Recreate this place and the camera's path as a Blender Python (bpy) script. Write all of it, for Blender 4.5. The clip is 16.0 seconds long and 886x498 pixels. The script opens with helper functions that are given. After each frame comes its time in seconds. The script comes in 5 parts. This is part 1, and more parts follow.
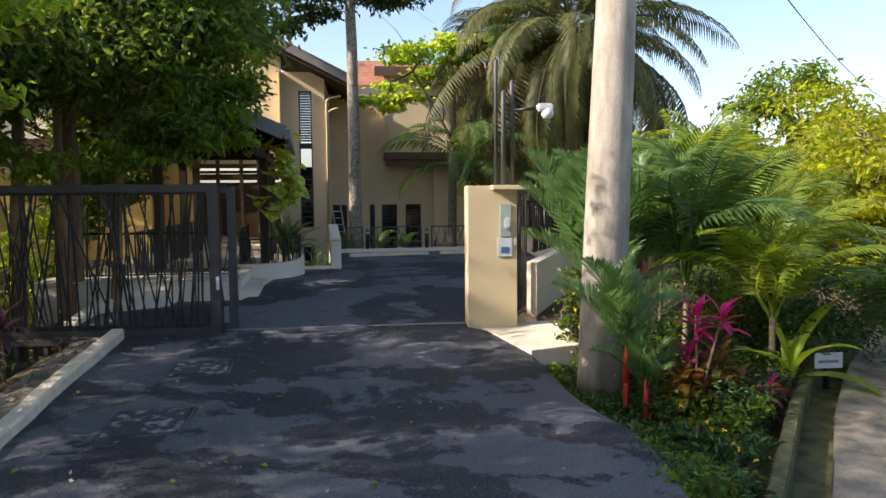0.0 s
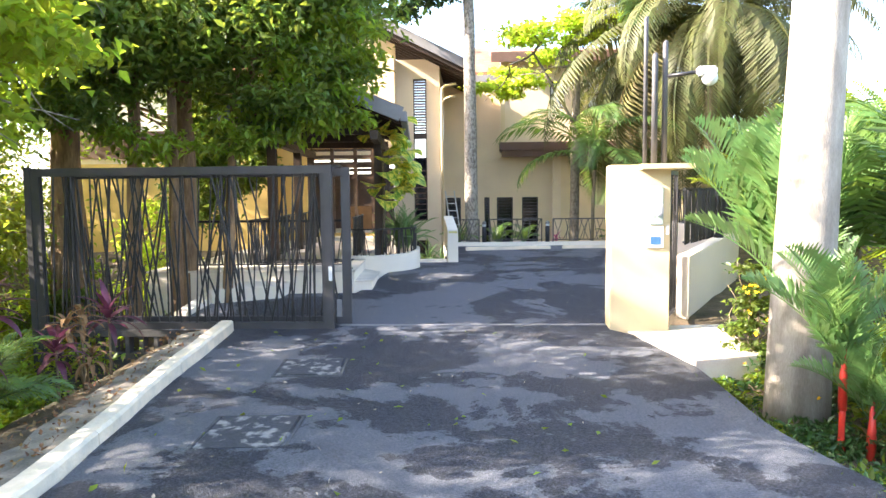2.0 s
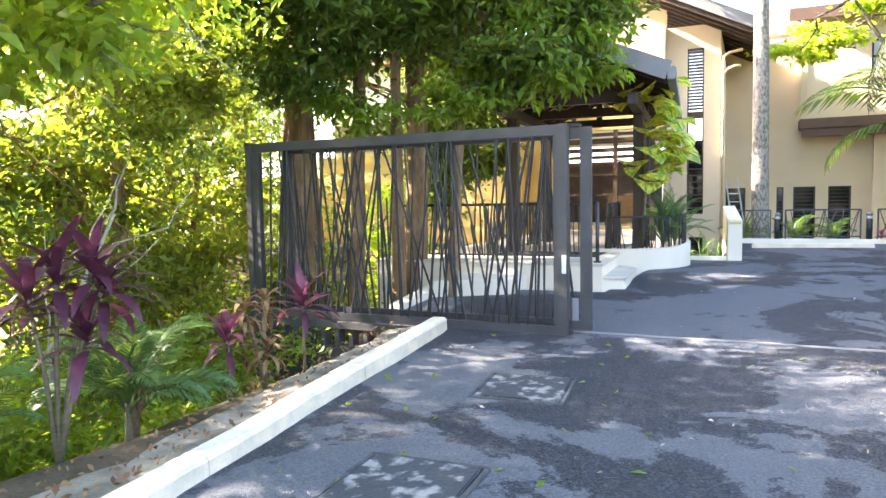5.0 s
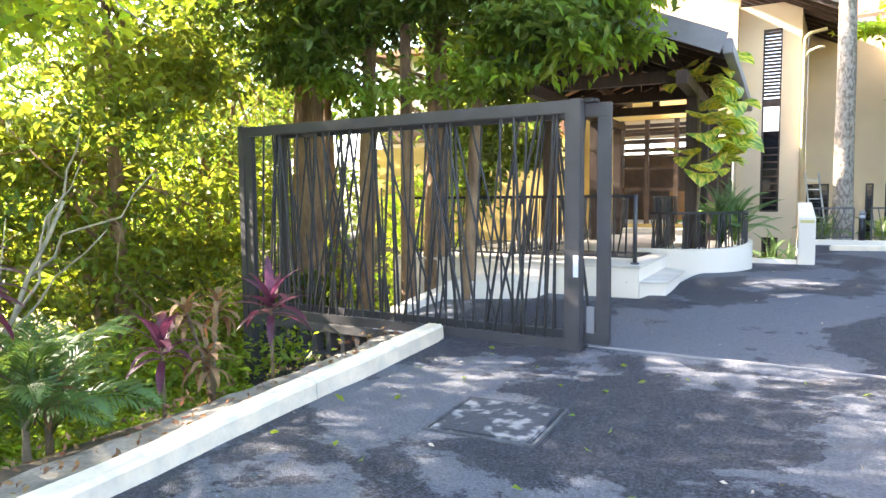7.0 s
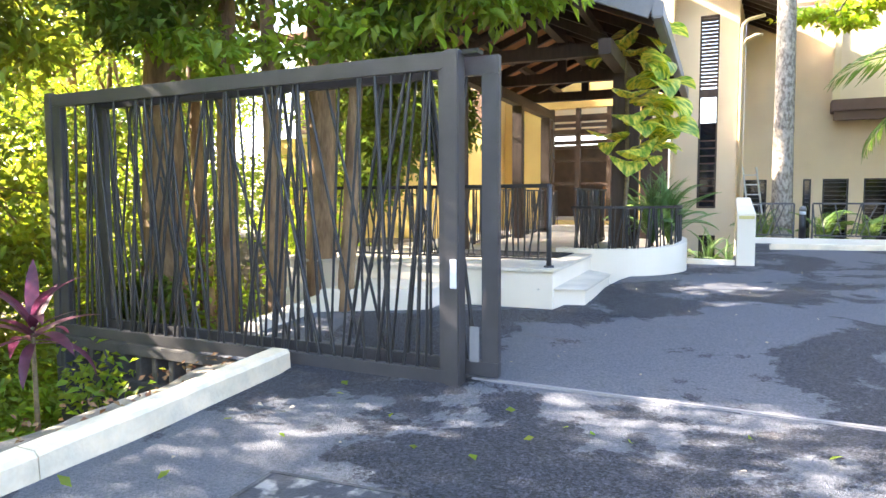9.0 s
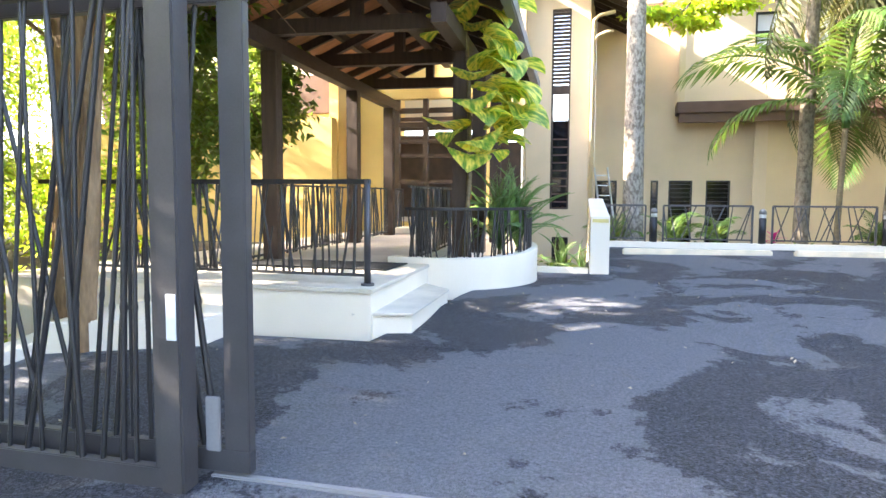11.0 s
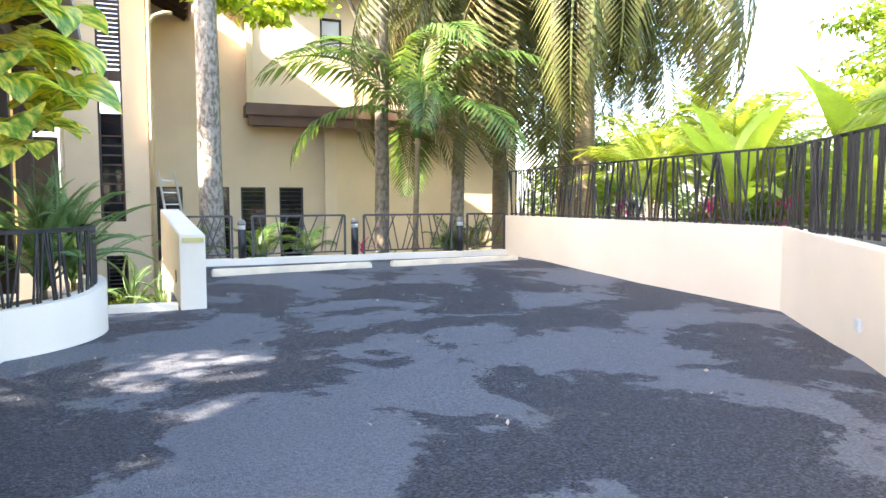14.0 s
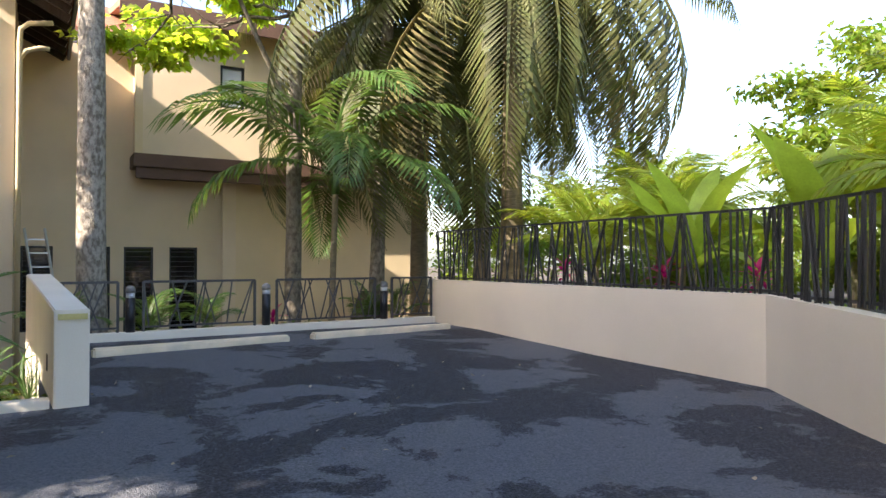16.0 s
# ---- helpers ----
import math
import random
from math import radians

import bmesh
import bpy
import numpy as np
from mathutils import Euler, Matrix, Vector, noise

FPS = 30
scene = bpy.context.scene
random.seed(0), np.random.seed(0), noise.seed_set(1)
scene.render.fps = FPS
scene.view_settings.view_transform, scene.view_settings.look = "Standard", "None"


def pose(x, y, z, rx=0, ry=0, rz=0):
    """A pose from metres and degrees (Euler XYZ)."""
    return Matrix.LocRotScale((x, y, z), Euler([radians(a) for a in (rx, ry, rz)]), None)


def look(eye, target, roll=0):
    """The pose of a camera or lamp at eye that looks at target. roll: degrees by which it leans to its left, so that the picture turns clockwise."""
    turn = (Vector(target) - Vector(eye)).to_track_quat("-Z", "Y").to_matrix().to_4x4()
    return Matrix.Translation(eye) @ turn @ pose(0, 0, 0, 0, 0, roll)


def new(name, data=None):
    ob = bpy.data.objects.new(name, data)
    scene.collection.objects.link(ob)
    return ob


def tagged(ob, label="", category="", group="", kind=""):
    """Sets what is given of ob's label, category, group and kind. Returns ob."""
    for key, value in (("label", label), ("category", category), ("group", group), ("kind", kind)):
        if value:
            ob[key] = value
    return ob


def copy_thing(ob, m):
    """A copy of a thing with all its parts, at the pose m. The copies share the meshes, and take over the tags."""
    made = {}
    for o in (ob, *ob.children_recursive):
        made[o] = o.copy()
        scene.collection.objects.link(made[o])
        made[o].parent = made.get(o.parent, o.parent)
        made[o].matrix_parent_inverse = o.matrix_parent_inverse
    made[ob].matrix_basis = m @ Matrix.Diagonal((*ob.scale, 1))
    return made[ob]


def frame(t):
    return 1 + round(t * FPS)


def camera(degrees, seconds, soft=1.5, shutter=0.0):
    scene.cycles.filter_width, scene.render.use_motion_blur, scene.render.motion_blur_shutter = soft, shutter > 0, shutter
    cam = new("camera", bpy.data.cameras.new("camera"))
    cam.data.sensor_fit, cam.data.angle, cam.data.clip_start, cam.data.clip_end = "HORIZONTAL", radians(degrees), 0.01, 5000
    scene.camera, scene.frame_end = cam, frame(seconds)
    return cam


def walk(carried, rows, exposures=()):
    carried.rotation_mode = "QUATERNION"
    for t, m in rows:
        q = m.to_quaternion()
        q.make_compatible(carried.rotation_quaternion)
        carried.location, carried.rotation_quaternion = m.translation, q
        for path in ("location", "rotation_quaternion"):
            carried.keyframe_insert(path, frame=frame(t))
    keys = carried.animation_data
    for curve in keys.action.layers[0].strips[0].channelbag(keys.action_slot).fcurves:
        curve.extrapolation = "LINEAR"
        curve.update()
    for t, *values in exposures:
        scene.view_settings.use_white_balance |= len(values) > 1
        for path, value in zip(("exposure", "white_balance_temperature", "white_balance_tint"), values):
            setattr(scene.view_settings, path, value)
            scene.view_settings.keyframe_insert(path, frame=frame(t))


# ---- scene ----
cam = camera(66.3, 16.0)
PATH = [
    (0, (1.242, 0.08, 2.086), (1.475, 2.061, 1.931), -0.5),
    (0.5, (1.14, 0.51, 1.989), (1.268, 2.499, 1.832), -0.5),
    (1, (1.071, 0.904, 1.944), (1.134, 2.896, 1.785), -0.7),
    (1.5, (0.997, 1.266, 1.889), (0.983, 3.26, 1.728), -0.4),
    (2, (0.937, 1.617, 1.823), (0.854, 3.61, 1.665), -0.6),
    (2.5, (0.821, 2.009, 1.751), (0.651, 3.995, 1.593), -0.4),
    (3, (0.722, 2.408, 1.678), (0.419, 4.379, 1.521), -0.4),
    (3.5, (0.665, 2.862, 1.618), (0.24, 4.81, 1.46), -0.6),
    (4, (0.65, 3.335, 1.531), (0.102, 5.252, 1.377), -1.0),
    (4.5, (0.717, 3.785, 1.445), (0.012, 5.651, 1.299), -1.1),
    (7, (1.123, 5.737, 1.29), (0.098, 7.448, 1.141), -0.5),
    (7.5, (1.129, 6.162, 1.268), (0.108, 7.875, 1.114), -0.4),
    (8, (1.097, 6.663, 1.228), (0.096, 8.387, 1.073), -0.4),
    (10.5, (0.844, 9.425, 1.16), (0.213, 11.317, 1.001), 0.2),
    (11, (0.827, 9.821, 1.174), (0.306, 11.745, 1.014), 0.3),
    (11.5, (0.767, 10.189, 1.216), (0.442, 12.156, 1.056), 0.4),
    (12, (0.78, 10.614, 1.203), (0.671, 12.606, 1.051), 0.4),
    (12.5, (0.696, 10.972, 1.201), (0.821, 12.963, 1.051), 0.2),
    (13, (0.548, 11.306, 1.227), (0.965, 13.257, 1.079), 0.0),
    (13.5, (0.43, 11.697, 1.235), (1.03, 13.6, 1.092), 0.0),
    (14, (0.243, 12.047, 1.242), (0.973, 13.904, 1.101), -0.1),
    (14.5, (0.184, 12.373, 1.249), (1.016, 14.186, 1.11), -0.1),
    (15, (0.155, 12.754, 1.266), (1.058, 14.533, 1.139), -0.1),
    (15.5, (0.134, 13.128, 1.307), (1.09, 14.884, 1.247), -0.1),
    (16, (0.153, 13.553, 1.3), (1.174, 15.272, 1.335), -0.0),
]
walk(cam, [(t, look(eye, target, roll)) for t, eye, target, roll in PATH],
     exposures=[(0, 1.15, 6500, 16), (0.5, 1.75, 6500, 16), (1.0, 2.25, 6500, 16), (1.5, 2.8, 6500, 16), (2.5, 3.28, 6500, 16), (4.0, 3.6, 6500, 16), (8.0, 3.65, 6500, 16), (11.0, 3.75, 6500, 16), (13.0, 3.8, 6500, 16), (14.0, 3.65, 6500, 16), (15.0, 3.15, 6500, 16), (15.5, 2.8, 6500, 16), (16, 2.25, 6500, 16)])

# ---- world, sun, exposure ----
SUN_AZ, SUN_EL = math.radians(-101.0), math.radians(32.0)   # compass angle from +y, clockwise
world = bpy.data.worlds.new("sky")
scene.world = world
world.use_nodes = True
wn = world.node_tree.nodes
sky = wn.new("ShaderNodeTexSky")
sky.sky_type, sky.sun_disc = "NISHITA", False
sky.sun_elevation, sky.sun_rotation = SUN_EL, SUN_AZ
sky.air_density, sky.dust_density, sky.ozone_density = 1.0, 2.0, 1.0
world.node_tree.links.new(sky.outputs[0], wn["Background"].inputs[0])
wn["Background"].inputs[1].default_value = 0.14
sun = new("sun", bpy.data.lights.new("sun", "SUN"))
sun.data.energy, sun.data.angle, sun.data.color = 4.2, math.radians(0.6), (1.0, 0.91, 0.76)
to_sun = Vector((math.sin(SUN_AZ) * math.cos(SUN_EL), math.cos(SUN_AZ) * math.cos(SUN_EL), math.sin(SUN_EL)))
sun.matrix_world = look(to_sun * 60, (0, 0, 0))

# ---- materials ----
def mat(name, base, rough=0.7, var=0.15, scale=3.0, bump=0.2, bscale=40.0, metal=0.0, second=None, trans=0.0, spec=0.4, stretch=(1, 1, 1), island=0.0, lo=0.3, hi=0.65):
    m = bpy.data.materials.new(name)
    m.use_nodes = True
    nt = m.node_tree
    nd, lk = nt.nodes, nt.links
    b = nd["Principled BSDF"]
    tc = nd.new("ShaderNodeTexCoord")
    mp = nd.new("ShaderNodeMapping")
    mp.inputs["Scale"].default_value = stretch
    lk.new(tc.outputs["Object"], mp.inputs[0])
    n1 = nd.new("ShaderNodeTexNoise")
    n1.inputs["Scale"].default_value, n1.inputs["Detail"].default_value = scale, 6
    lk.new(mp.outputs[0], n1.inputs["Vector"])
    n2 = nd.new("ShaderNodeTexNoise")
    n2.inputs["Scale"].default_value, n2.inputs["Detail"].default_value = bscale, 4
    lk.new(mp.outputs[0], n2.inputs["Vector"])
    ramp = nd.new("ShaderNodeValToRGB")
    dark = second or tuple(c * (1 - var * 2) for c in base)
    ramp.color_ramp.elements[0].position, ramp.color_ramp.elements[1].position = lo, hi
    ramp.color_ramp.elements[0].color, ramp.color_ramp.elements[1].color = (*dark, 1), (*base, 1)
    lk.new(n1.outputs[0], ramp.inputs[0])
    mix = nd.new("ShaderNodeMix")
    mix.data_type, mix.blend_type = "RGBA", "OVERLAY"
    mix.inputs[0].default_value = min(1.0, var * 1.6)
    lk.new(ramp.outputs[0], mix.inputs[6])
    lk.new(n2.outputs[0], mix.inputs[7])
    out = mix.outputs[2]
    if island:
        geo = nd.new("ShaderNodeNewGeometry")
        oi = nd.new("ShaderNodeObjectInfo")
        add = nd.new("ShaderNodeMath")
        add.operation = "ADD"
        lk.new(geo.outputs["Random Per Island"], add.inputs[0])
        lk.new(oi.outputs["Random"], add.inputs[1])
        mr = nd.new("ShaderNodeMapRange")
        mr.inputs[2].default_value = 2.0
        mr.inputs[3].default_value, mr.inputs[4].default_value = 1 - island, 1 + island
        lk.new(add.outputs[0], mr.inputs[0])
        hs = nd.new("ShaderNodeHueSaturation")
        lk.new(mr.outputs[0], hs.inputs["Value"])
        mh = nd.new("ShaderNodeMapRange")
        mh.inputs[3].default_value, mh.inputs[4].default_value = 0.5 - island * 0.06, 0.5 + island * 0.05
        lk.new(geo.outputs["Random Per Island"], mh.inputs[0])
        lk.new(mh.outputs[0], hs.inputs["Hue"])
        lk.new(out, hs.inputs["Color"])
        out = hs.outputs[0]
    lk.new(out, b.inputs["Base Color"])
    b.inputs["Roughness"].default_value, b.inputs["Metallic"].default_value = rough, metal
    b.inputs["Specular IOR Level"].default_value = spec
    if bump:
        bp = nd.new("ShaderNodeBump")
        bp.inputs["Strength"].default_value, bp.inputs["Distance"].default_value = bump, 0.02
        lk.new(n2.outputs[0], bp.inputs["Height"])
        lk.new(bp.outputs[0], b.inputs["Normal"])
    if trans:
        tr = nd.new("ShaderNodeBsdfTranslucent")
        hs2 = nd.new("ShaderNodeHueSaturation")
        hs2.inputs["Hue"].default_value, hs2.inputs["Saturation"].default_value, hs2.inputs["Value"].default_value = 0.475, 1.1, 2.2
        lk.new(out, hs2.inputs["Color"])
        lk.new(hs2.outputs[0], tr.inputs[0])
        sh = nd.new("ShaderNodeMixShader")
        sh.inputs[0].default_value = trans
        lk.new(b.outputs[0], sh.inputs[1])
        lk.new(tr.outputs[0], sh.inputs[2])
        lk.new(sh.outputs[0], nd["Material Output"].inputs[0])
    return m


def asphalt_material():
    m = bpy.data.materials.new("asphalt")
    m.use_nodes = True
    nd, lk = m.node_tree.nodes, m.node_tree.links
    b = nd["Principled BSDF"]
    tc = nd.new("ShaderNodeTexCoord")
    def noise_node(sc, det, dist=0.0, rough=0.55):
        n = nd.new("ShaderNodeTexNoise")
        n.inputs["Scale"].default_value, n.inputs["Detail"].default_value = sc, det
        n.inputs["Distortion"].default_value, n.inputs["Roughness"].default_value = dist, rough
        lk.new(tc.outputs["Object"], n.inputs["Vector"])
        return n
    def ramp_node(src, a, ca, bb, cb):
        r = nd.new("ShaderNodeValToRGB")
        r.color_ramp.elements[0].position, r.color_ramp.elements[1].position = a, bb
        r.color_ramp.elements[0].color, r.color_ramp.elements[1].color = (*ca, 1), (*cb, 1)
        lk.new(src, r.inputs[0])
        return r
    patch = noise_node(0.5, 13, 0.3, 0.68)
    r1 = ramp_node(patch.outputs[0], 0.488, (0, 0, 0), 0.504, (1, 1, 1))
    grain = noise_node(48.0, 4, 0.0, 0.7)
    fine = noise_node(240.0, 2)
    old = ramp_node(grain.outputs[0], 0.36, (0.095, 0.099, 0.112), 0.66, (0.178, 0.183, 0.20))
    fresh = ramp_node(grain.outputs[0], 0.40, (0.010, 0.011, 0.016), 0.62, (0.056, 0.061, 0.080))
    mix = nd.new("ShaderNodeMix")
    mix.data_type = "RGBA"
    lk.new(r1.outputs[0], mix.inputs[0])
    lk.new(fresh.outputs[0], mix.inputs[6])
    lk.new(old.outputs[0], mix.inputs[7])
    dust = noise_node(0.9, 5, 1.2)
    r3 = ramp_node(dust.outputs[0], 0.63, (0, 0, 0), 0.74, (0.55, 0.55, 0.55))
    mix2 = nd.new("ShaderNodeMix")
    mix2.data_type = "RGBA"
    mix2.inputs[7].default_value = (0.14, 0.115, 0.1, 1)
    lk.new(r3.outputs[0], mix2.inputs[0])
    lk.new(mix.outputs[2], mix2.inputs[6])
    chip = nd.new("ShaderNodeTexVoronoi")
    chip.inputs["Scale"].default_value = 62.0
    lk.new(tc.outputs["Object"], chip.inputs["Vector"])
    bw = nd.new("ShaderNodeSeparateColor")
    lk.new(chip.outputs["Color"], bw.inputs[0])
    spread = nd.new("ShaderNodeMapRange")
    spread.inputs[3].default_value, spread.inputs[4].default_value = 0.3, 1.9
    lk.new(bw.outputs[0], spread.inputs[0])
    tone = nd.new("ShaderNodeMix")
    tone.data_type, tone.blend_type = "RGBA", "MULTIPLY"
    inv = nd.new("ShaderNodeMapRange")
    inv.inputs[3].default_value, inv.inputs[4].default_value = 0.9, 0.14
    lk.new(r1.outputs[0], inv.inputs[0])
    lk.new(inv.outputs[0], tone.inputs[0])
    lk.new(mix2.outputs[2], tone.inputs[6])
    lk.new(spread.outputs[0], tone.inputs[7])
    lk.new(tone.outputs[2], b.inputs["Base Color"])
    rr = nd.new("ShaderNodeMapRange")
    rr.inputs[3].default_value, rr.inputs[4].default_value = 0.62, 0.8
    lk.new(r1.outputs[0], rr.inputs[0])
    lk.new(rr.outputs[0], b.inputs["Roughness"])
    b.inputs["Specular IOR Level"].default_value = 0.45
    stone = nd.new("ShaderNodeTexVoronoi")
    stone.inputs["Scale"].default_value = 85.0
    lk.new(tc.outputs["Object"], stone.inputs["Vector"])
    add = nd.new("ShaderNodeMath")
    add.operation = "SUBTRACT"
    lk.new(grain.outputs[0], add.inputs[0])
    lk.new(stone.outputs["Distance"], add.inputs[1])
    bp = nd.new("ShaderNodeBump")
    bp.inputs["Strength"].default_value, bp.inputs["Distance"].default_value = 1.0, 0.02
    lk.new(add.outputs[0], bp.inputs["Height"])
    lk.new(bp.outputs[0], b.inputs["Normal"])
    return m


ASPHALT = asphalt_material()
CREAM = mat("cream_render", (0.70, 0.56, 0.34), 0.85, 0.06, 0.8, 0.12, 60)
BEIGE = mat("beige_render", (0.73, 0.59, 0.40), 0.85, 0.07, 0.6, 0.12, 60)
OCHRE = mat("ochre_render", (0.74, 0.50, 0.17), 0.85, 0.08, 0.7, 0.12, 60)
WHITE = mat("white_render", (0.84, 0.745, 0.60), 0.8, 0.05, 0.9, 0.1, 60)
PEACH = mat("peach_white_wall", (0.80, 0.68, 0.54), 0.8, 0.05, 0.7, 0.1, 60)
KERB = mat("painted_kerb", (0.84, 0.69, 0.49), 0.8, 0.10, 4, 0.4, 30, second=(0.62, 0.54, 0.40))
CONCRETE = mat("weathered_concrete", (0.33, 0.28, 0.21), 0.9, 0.25, 2.5, 0.6, 35, second=(0.12, 0.11, 0.085))
SLAB = mat("pale_concrete_slab", (0.70, 0.62, 0.50), 0.85, 0.12, 2, 0.2, 50)
METAL = mat("charcoal_metal", (0.060, 0.056, 0.058), 0.42, 0.12, 4, 0.08, 90, spec=0.5)
BAR = mat("charcoal_rods", (0.028, 0.026, 0.027), 0.4, 0.15, 8, 0.15, 60, spec=0.5, island=0.25)
BLACK = mat("black_metal", (0.015, 0.015, 0.018), 0.4, 0.1, 4, 0.05, 60)
TIMBER = mat("dark_stained_timber", (0.060, 0.036, 0.024), 0.55, 0.2, 3, 0.25, 25, stretch=(6, 6, 0.6))
FASCIA = mat("grey_fascia", (0.24, 0.23, 0.23), 0.55, 0.08, 2, 0.08, 50)
BROWN = mat("brown_fascia", (0.13, 0.075, 0.052), 0.6, 0.12, 2, 0.15, 40)
BOARDS = mat("terracotta_boards", (0.52, 0.23, 0.10), 0.65, 0.14, 2.5, 0.25, 30, stretch=(1, 8, 1))
ROOFTILE = mat("terracotta_roof", (0.36, 0.16, 0.09), 0.75, 0.2, 3, 0.4, 25)
SOIL = mat("leafy_soil", (0.12, 0.085, 0.05), 0.95, 0.35, 2.0, 1.0, 22, second=(0.035, 0.035, 0.018))
POLE = mat("weathered_pole", (0.40, 0.36, 0.30), 0.85, 0.2, 2.2, 0.5, 28, second=(0.24, 0.20, 0.16), stretch=(3, 3, 0.7))
BARK = mat("grey_bark", (0.35, 0.31, 0.26), 0.9, 0.3, 7, 1.0, 22, second=(0.15, 0.125, 0.10), stretch=(2, 2, 1.2), lo=0.38, hi=0.58)
# darker copy of grey_bark, shade painted in for stems that stand unlit
BARK_SHADED = mat("shaded_brown_grey_bark", (0.21, 0.175, 0.13), 0.9, 0.3, 7, 0.9, 22, second=(0.10, 0.08, 0.055), stretch=(2, 2, 1.2), lo=0.38, hi=0.58)
BARK_WARM = mat("warm_bark", (0.30, 0.19, 0.10), 0.9, 0.3, 3, 0.9, 16, second=(0.12, 0.07, 0.04), stretch=(2, 2, 0.5))
PALMBARK = mat("palm_stem", (0.20, 0.155, 0.09), 0.8, 0.2, 6, 0.4, 25, stretch=(1, 1, 5))
LEAF = mat("tree_leaf", (0.10, 0.155, 0.03), 0.42, 0.15, 1.5, 0.0, 20, trans=0.45, island=0.45)
# lit copy of tree_leaf, its lighter green carrying the sunshine
LEAF_LIT = mat("sunlit_leaf", (0.165, 0.25, 0.035), 0.5, 0.15, 1.5, 0.0, 20, trans=0.55, island=0.45)
LEAF_MID = mat("woodland_leaf", (0.15, 0.195, 0.03), 0.5, 0.15, 1.5, 0.0, 20, trans=0.5, island=0.5)
# brightest leaf copy, with direct sun painted into its green
LEAF_SUN = mat("sunstruck_leaf", (0.29, 0.40, 0.06), 0.5, 0.15, 1.5, 0.0, 20, trans=0.62, island=0.4)
# yellowed leaf copy: the slope's warm sunlight is mixed into the colour
LEAF_SUNGOLD = mat("sun_gold_leaf", (0.30, 0.35, 0.04), 0.5, 0.15, 1.5, 0.0, 20, trans=0.6, island=0.4)
LEAF_DEEP = mat("glossy_leaf", (0.035, 0.085, 0.02), 0.38, 0.15, 1.5, 0.0, 20, trans=0.25, island=0.4)
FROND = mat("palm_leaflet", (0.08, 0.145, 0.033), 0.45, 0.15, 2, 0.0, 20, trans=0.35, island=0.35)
# brighter, yellower copy of palm_leaflet: sunlight is put into the colour
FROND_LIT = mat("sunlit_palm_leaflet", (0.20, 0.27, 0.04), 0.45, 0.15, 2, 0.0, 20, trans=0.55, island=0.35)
FROND_OLD = mat("olive_palm_leaflet", (0.095, 0.105, 0.03), 0.6, 0.2, 2, 0.0, 20, trans=0.3, island=0.4)
FROND_BLUE = mat("bluish_palm_leaflet", (0.13, 0.235, 0.075), 0.42, 0.15, 2, 0.0, 20, trans=0.35, island=0.3)
FROND_DRY = mat("straw_palm_leaflet", (0.20, 0.17, 0.06), 0.7, 0.2, 2, 0.0, 20, trans=0.3, island=0.3)
BANANA = mat("banana_leaf", (0.27, 0.37, 0.06), 0.42, 0.12, 3, 0.1, 30, trans=0.55, island=0.3)
POTHOS = mat("variegated_pothos_leaf", (0.62, 0.58, 0.12), 0.35, 0.25, 11, 0.1, 20, trans=0.45, second=(0.11, 0.23, 0.035), stretch=(0.6, 2, 1), island=0.25, lo=0.40, hi=0.58)
CORDY = mat("purple_cordyline_leaf", (0.115, 0.034, 0.055), 0.45, 0.2, 5, 0.0, 20, trans=0.25, island=0.4)
CORDY_PINK = mat("magenta_cordyline_leaf", (0.45, 0.025, 0.12), 0.42, 0.2, 5, 0.0, 20, trans=0.3, island=0.3)
CROTON = mat("croton_leaf", (0.34, 0.17, 0.035), 0.42, 0.35, 7, 0.0, 20, trans=0.3, second=(0.06, 0.09, 0.02), island=0.5)
DRYLEAF = mat("dry_leaf", (0.24, 0.14, 0.06), 0.8, 0.2, 4, 0.0, 20, trans=0.15, island=0.4)
REDSHAFT = mat("red_crownshaft", (0.55, 0.035, 0.02), 0.4, 0.15, 5, 0.05, 30)
GRASS = mat("grass_blades", (0.09, 0.14, 0.025), 0.6, 0.2, 4, 0.0, 20, trans=0.3, island=0.4)
YELLOW = mat("yellow_petals", (0.85, 0.58, 0.02), 0.6, 0.1, 9, 0.0, 20, trans=0.3)
GLASSDARK = mat("dark_glazing", (0.012, 0.014, 0.018), 0.06, 0.05, 1, 0.0, 20, spec=0.6)
# pale pane colour stands in for the sky's brightness in the glass
PALEGLASS = mat("sky_pale_glazing", (0.62, 0.64, 0.68), 0.15, 0.05, 1, 0.0, 20, spec=0.6)
CLEAR = bpy.data.materials.new("clear_glass")
CLEAR.use_nodes = True
CLEAR.node_tree.nodes["Principled BSDF"].inputs["Transmission Weight"].default_value = 1.0
CLEAR.node_tree.nodes["Principled BSDF"].inputs["Roughness"].default_value = 0.02
CLEAR.node_tree.nodes["Principled BSDF"].inputs["IOR"].default_value = 1.05
GREY_PLASTIC = mat("pale_grey_plastic", (0.60, 0.61, 0.62), 0.45, 0.05, 5, 0.03, 60)
DARKWOOD = mat("interior_timber", (0.09, 0.055, 0.035), 0.5, 0.2, 3, 0.15, 30)
CONDUIT = mat("conduit_grey", (0.07, 0.068, 0.07), 0.5)
DARKPAINT = mat("dark_painted_block", (0.075, 0.070, 0.066), 0.8, 0.2, 3, 0.3, 30)
MATTING = mat("black_door_mat", (0.02, 0.02, 0.02), 0.95, 0.2, 6, 0.5, 60)
ALU = mat("aluminium", (0.55, 0.56, 0.58), 0.35, 0.08, 5, 0.05, 60, metal=0.9)

